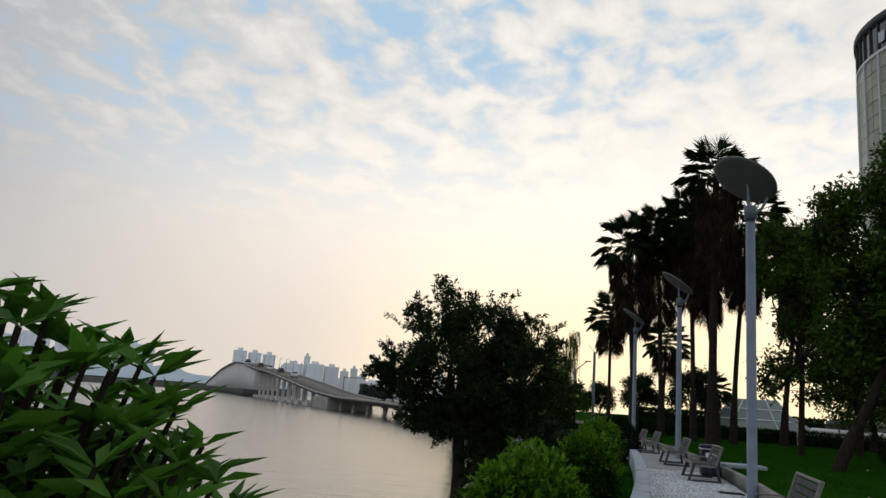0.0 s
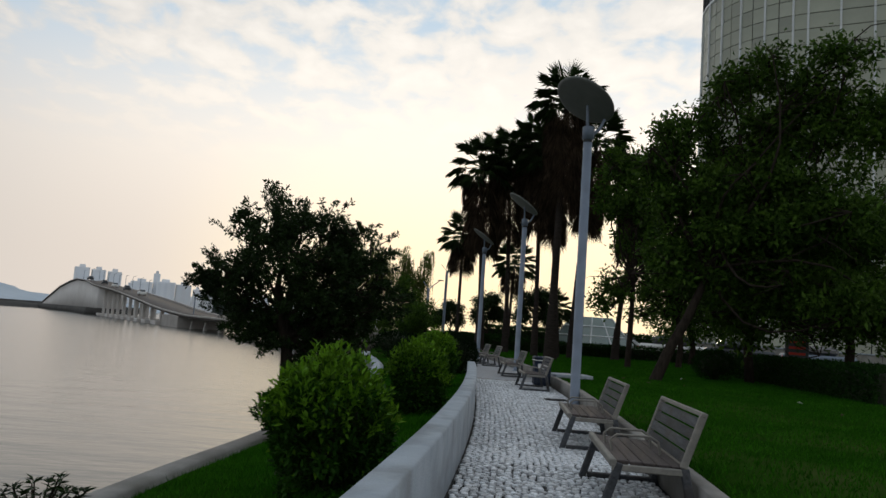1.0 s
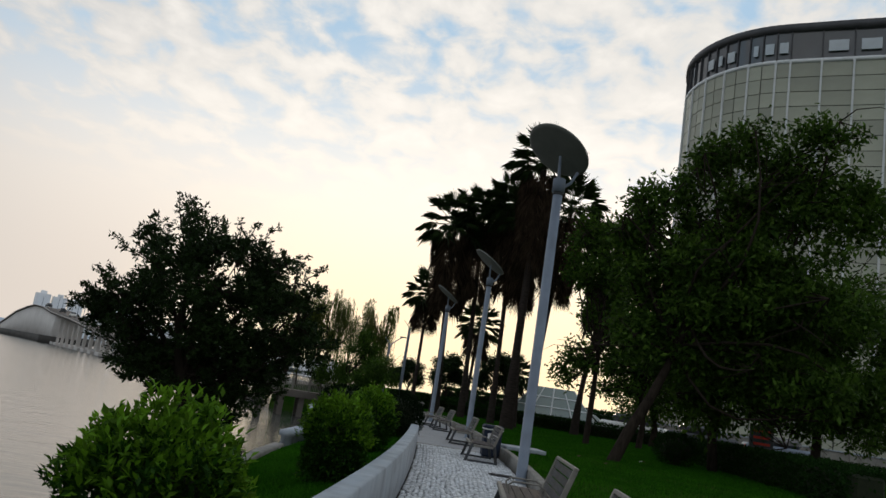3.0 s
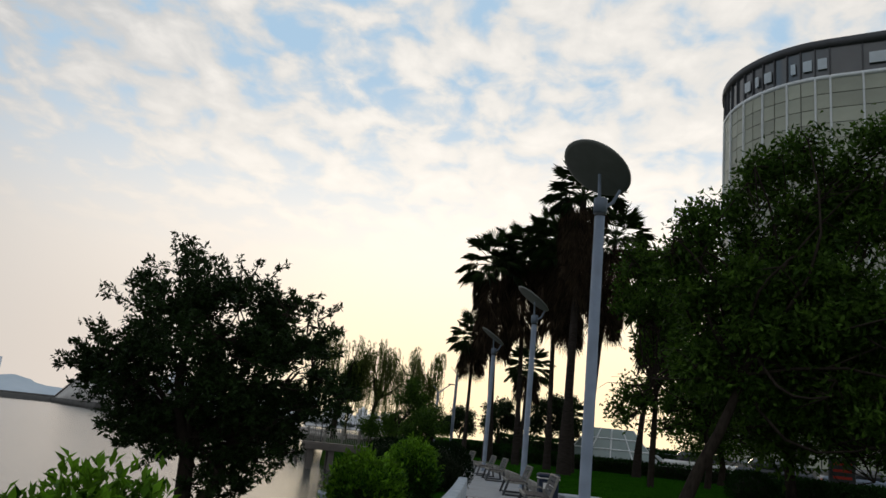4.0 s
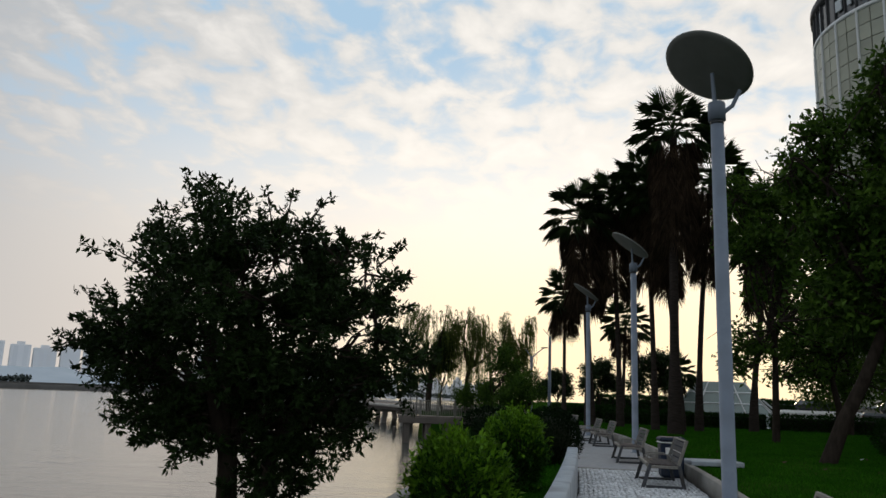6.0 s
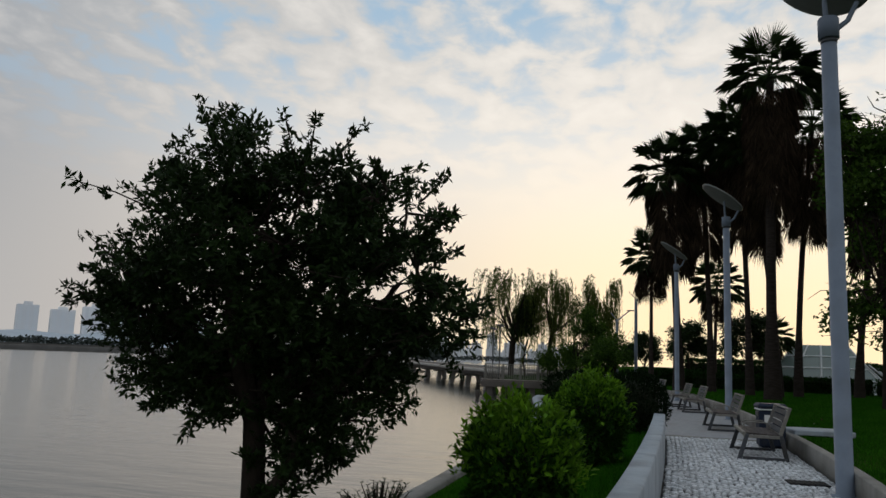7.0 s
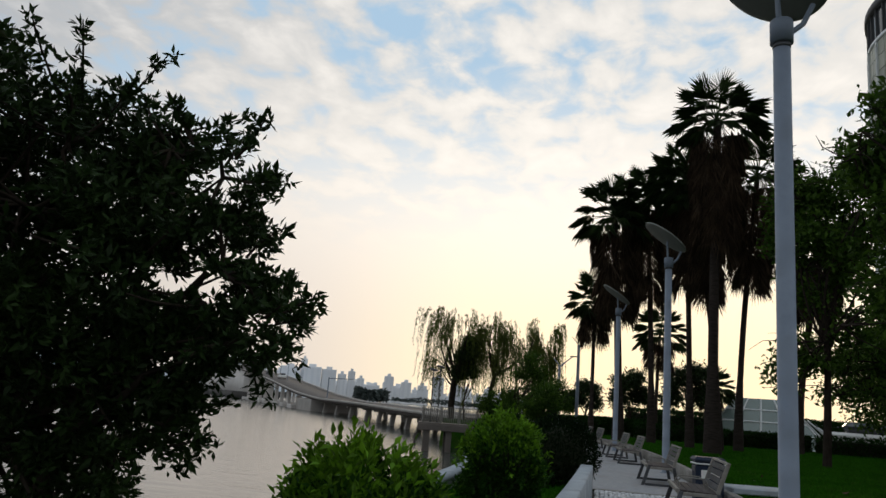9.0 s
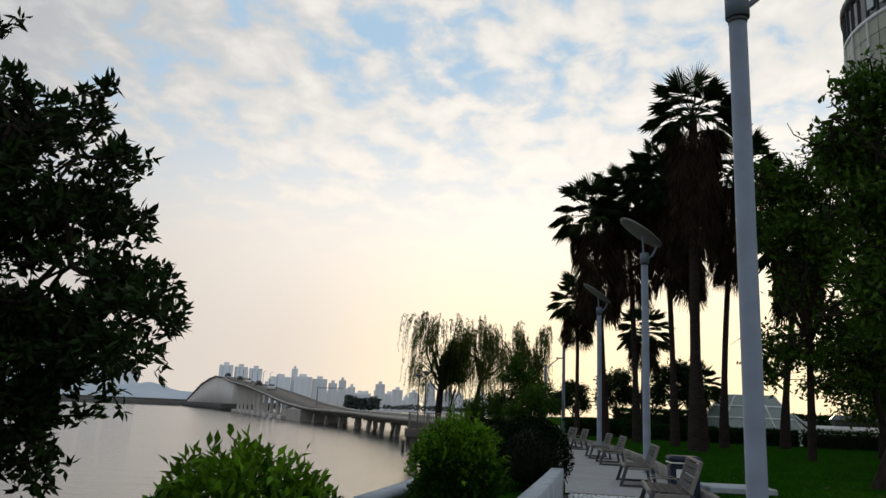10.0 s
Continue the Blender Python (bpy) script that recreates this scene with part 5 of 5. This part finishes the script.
# ---------------------------------------------------------------- curved hotel
def hotel():
    b = thing("hotel_building", Matrix.Identity(4), "tall curved building with beige panels and white mullions", "building")
    # footprint: far flank, rounded corner, long front
    pts = []
    c, r = Vector((40.6, 78.0, 0)), 13.0
    a0, a1 = radians(150), radians(243)
    pts.append(c + Vector((math.cos(a0), math.sin(a0), 0)) * r + Vector((18, 24, 0)))
    for i in range(15):
        a = a0 + (a1 - a0) * i / 14
        pts.append(c + Vector((math.cos(a), math.sin(a), 0)) * r)
    end = pts[-1]
    way = Vector((-math.sin(a1), math.cos(a1), 0))
    for i in range(1, 15):
        pts.append(end + way * (3.2 * i))
    back = [pts[-1] + Vector((12, 25, 0)), pts[0] + Vector((10, 6, 0))]
    ring = pts + back
    top, band = 48.4, 43.9

    def shell(name, lo, hi, mat, grow=0.0, cap=False, label=""):
        mid = sum(ring, Vector()) / len(ring)
        q = [p + (p - mid).normalized() * grow for p in ring]
        V = [(p.x, p.y, lo) for p in q] + [(p.x, p.y, hi) for p in q]
        n = len(q)
        F = [(i, (i + 1) % n, n + (i + 1) % n, n + i) for i in range(n)]
        me = mesh_np(name, V, F, mat)
        if cap:
            bm = bmesh.new()
            bm.from_mesh(me)
            bmesh.ops.holes_fill(bm, edges=[e for e in bm.edges if e.is_boundary], sides=0)
            bm.to_mesh(me)
            bm.free()
        return part(name, me, None, b, label)

    shell("core", 0, top - 0.3, ROOF, -0.35, True)
    shell("roof_band", band + 0.35, top - 0.7, HOTEL_BAND, -0.05, False, "dark glazed top storey")
    shell("roof_edge", top - 0.7, top + 0.2, ROOF, 0.35, True, "dark overhanging roof edge")
    shell("cornice", band - 0.1, band + 0.35, MULLION, 0.2, True)
    shades = {}
    for i in range(len(pts) - 1):
        p, q = pts[i], pts[i + 1]
        z = band - 0.1
        d = (q - p)
        ang = math.degrees(math.atan2(d.y, d.x))
        m = (p + q) / 2
        l = d.length
        if l > 20:
            continue
        k = 0
        while z > 3:
            h = 1.75
            key = (round(l, 1), h)
            if key not in shades:
                me = bpy.data.meshes.new("panel")
                bmx = one_box(l - 0.1, 0.12, h - 0.09, (0, 0, 0), 0.0)
                bmx.to_mesh(me)
                bmx.free()
                me.materials.append(HOTEL)
                shades[key] = me
            part("panel", shades[key], None, b).matrix_basis = pose(m.x, m.y, z - h / 2, 0, 0, ang)
            z -= h
            k += 1
        if i % (2 if i < 15 else 1) == 0:
            part("mullion", one_box(0.22, 0.5, band - 10, (0, 0, (band + 10) / 2), 0.02), MULLION, b).matrix_basis = pose(p.x, p.y, 0, 0, 0, ang)
        if 8 <= i < 24 and i % 4 != 3:
            w = l * (0.62 if i % 3 else 0.34)
            pane = part("band_window", one_box(w, 0.12, 1.3, (0, -0.2, 0), 0.0), BAND_PANE, b, "top-storey window painted pale as sky")
            pane.matrix_basis = pose(m.x, m.y, (top + band) / 2 - 0.5, 0, 0, ang)
        part("band_post", one_box(0.14, 0.3, top - band - 1.0, (0, 0, (top + band) / 2 - 0.2), 0.01), ROOF, b).matrix_basis = pose(p.x, p.y, 0, 0, 0, ang)


hotel()


# ---------------------------------------------------------------- lawn blades
def blades(name, n, x_lo, x_hi, y0, y1, h, seed, label):
    rng = np.random.default_rng(seed)
    y = y0 + (y1 - y0) * rng.random(n)
    lo, hi = x_lo(y), x_hi(y)
    x = lo + (hi - lo) * rng.random(n)
    z = ground_z(x, y)
    keep = z > -0.5
    base = np.stack([x, y, z - 0.005], 1)[keep]
    m = len(base)
    way = rng.normal(size=(m, 3)) * [0.45, 0.45, 0.1] + [0, 0, 1]
    H = h * (0.5 + 0.8 * rng.random(m))
    side = rng.normal(size=(m, 3)) * [1, 1, 0]
    side /= np.linalg.norm(side, axis=1, keepdims=True)
    w = 0.006 + 0.004 * rng.random((m, 1))
    V = np.stack([base - side * w, base + side * w, base + way * H[:, None]], 1).reshape(-1, 3)
    F = np.arange(m * 3).reshape(-1, 3)
    tagged(new(name, mesh_np(name, V, F, GRASS)), label, "grass", kind="stuff")


blades("grass_lakeside", 90000, lambda y: shore_x(y) + 0.17, lambda y: wall_x(y) - 0.19, -12, 10.7, 0.05, 81, "short green grass on the lake-side lawn")
blades("grass_lawn", 120000, lambda y: kerb_x(y) + 0.14, lambda y: 8.0, -9.5, 16.7, 0.05, 82, "short mown green grass on the lawn")
blades("grass_lawn_far", 60000, lambda y: kerb_x(y) + 0.14, lambda y: 12.0, 16.7, 32, 0.07, 83, "short mown green grass on the lawn")
rng = np.random.default_rng(9)
for i in range(9):
    x, y = 1.2 + 4 * rng.random(), -2 + 12 * rng.random()
    leaf = leaf_mesh("fallen_leaf", np.array([[0, 0, 0.03]]), np.array([[1.0, 0.1, 0.05]]), np.array([0.13]), np.array([0.07]), WHITE if i < 3 else LEAF_DEAD, rng)
    ob = new("fallen_leaf", leaf)
    ob.matrix_basis = pose(x, y, LAWN + 0.01, 0, 0, 360 * rng.random())
    tagged(ob, "pale dry fallen leaf lying on the lawn", "leaf", "fallen leaves")


# ---------------------------------------------------------------- cobbles
def cobbles():
    rng = np.random.default_rng(5)
    size = 0.066
    ys = np.arange(-17.5, PATH_END - 0.1, size)
    V, F, near = [], [], []
    for j, y in enumerate(ys):
        a, b = wall_x(y) + 0.02, kerb_x(y) - 0.02
        n = int((b - a) / size)
        for i in range(n):
            x = a + (i + 0.5 + 0.25 * (j % 2)) * (b - a) / n
            if x > b - 0.03:
                continue
            cx, cy = x + rng.normal() * 0.009, y + rng.normal() * 0.009
            turn = rng.normal() * 0.6
            hx, hy = size * (0.31 + 0.13 * rng.random()), size * (0.30 + 0.12 * rng.random())
            z = 0.006 + 0.006 * rng.random()
            ring = []
            for k in range(6):
                q = 2 * math.pi * (k + 0.25) / 6 + turn + rng.normal() * 0.12
                ring.append((math.cos(q) * hx * 1.12, math.sin(q) * hy * 1.12))
            low = [(px * 1.1, py * 1.1, -0.02) for px, py in ring]
            rim = [(px, py, z - 0.004) for px, py in ring]
            top = [(px * 0.8, py * 0.8, z) for px, py in ring]
            verts = low + rim + top
            if -6.8 < y < -5.4 and len(near) < 300:
                near.append((cx, cy, verts))
                continue
            s = len(V)
            V += [(cx + p[0], cy + p[1], p[2]) for p in verts]
            F += [tuple(s + q for q in f) for f in STONE_FACES]
    me = bpy.data.meshes.new("cobble_field")
    me.from_pydata(V, [], F)
    me.materials.append(COBBLE)
    field = new("cobble_field", me)
    field.parent = path
    tagged(field, "pale limestone cobbles with dark joints", kind="stuff")
    shapes = []
    for k in range(12):
        m2 = bpy.data.meshes.new("cobble")
        m2.from_pydata(near[k * 7][2], [], STONE_FACES)
        m2.materials.append(COBBLE)
        shapes.append(m2)
    for k, (cx, cy, _) in enumerate(near):
        ob = new("cobble", shapes[k % 12])
        ob.parent = path
        ob.matrix_basis = pose(cx, cy, 0)


STONE_FACES = [tuple(range(12, 18))] + [(6 + k, 6 + (k + 1) % 6, 12 + (k + 1) % 6, 12 + k) for k in range(6)] + [(k, (k + 1) % 6, 6 + (k + 1) % 6, 6 + k) for k in range(6)]
cobbles()
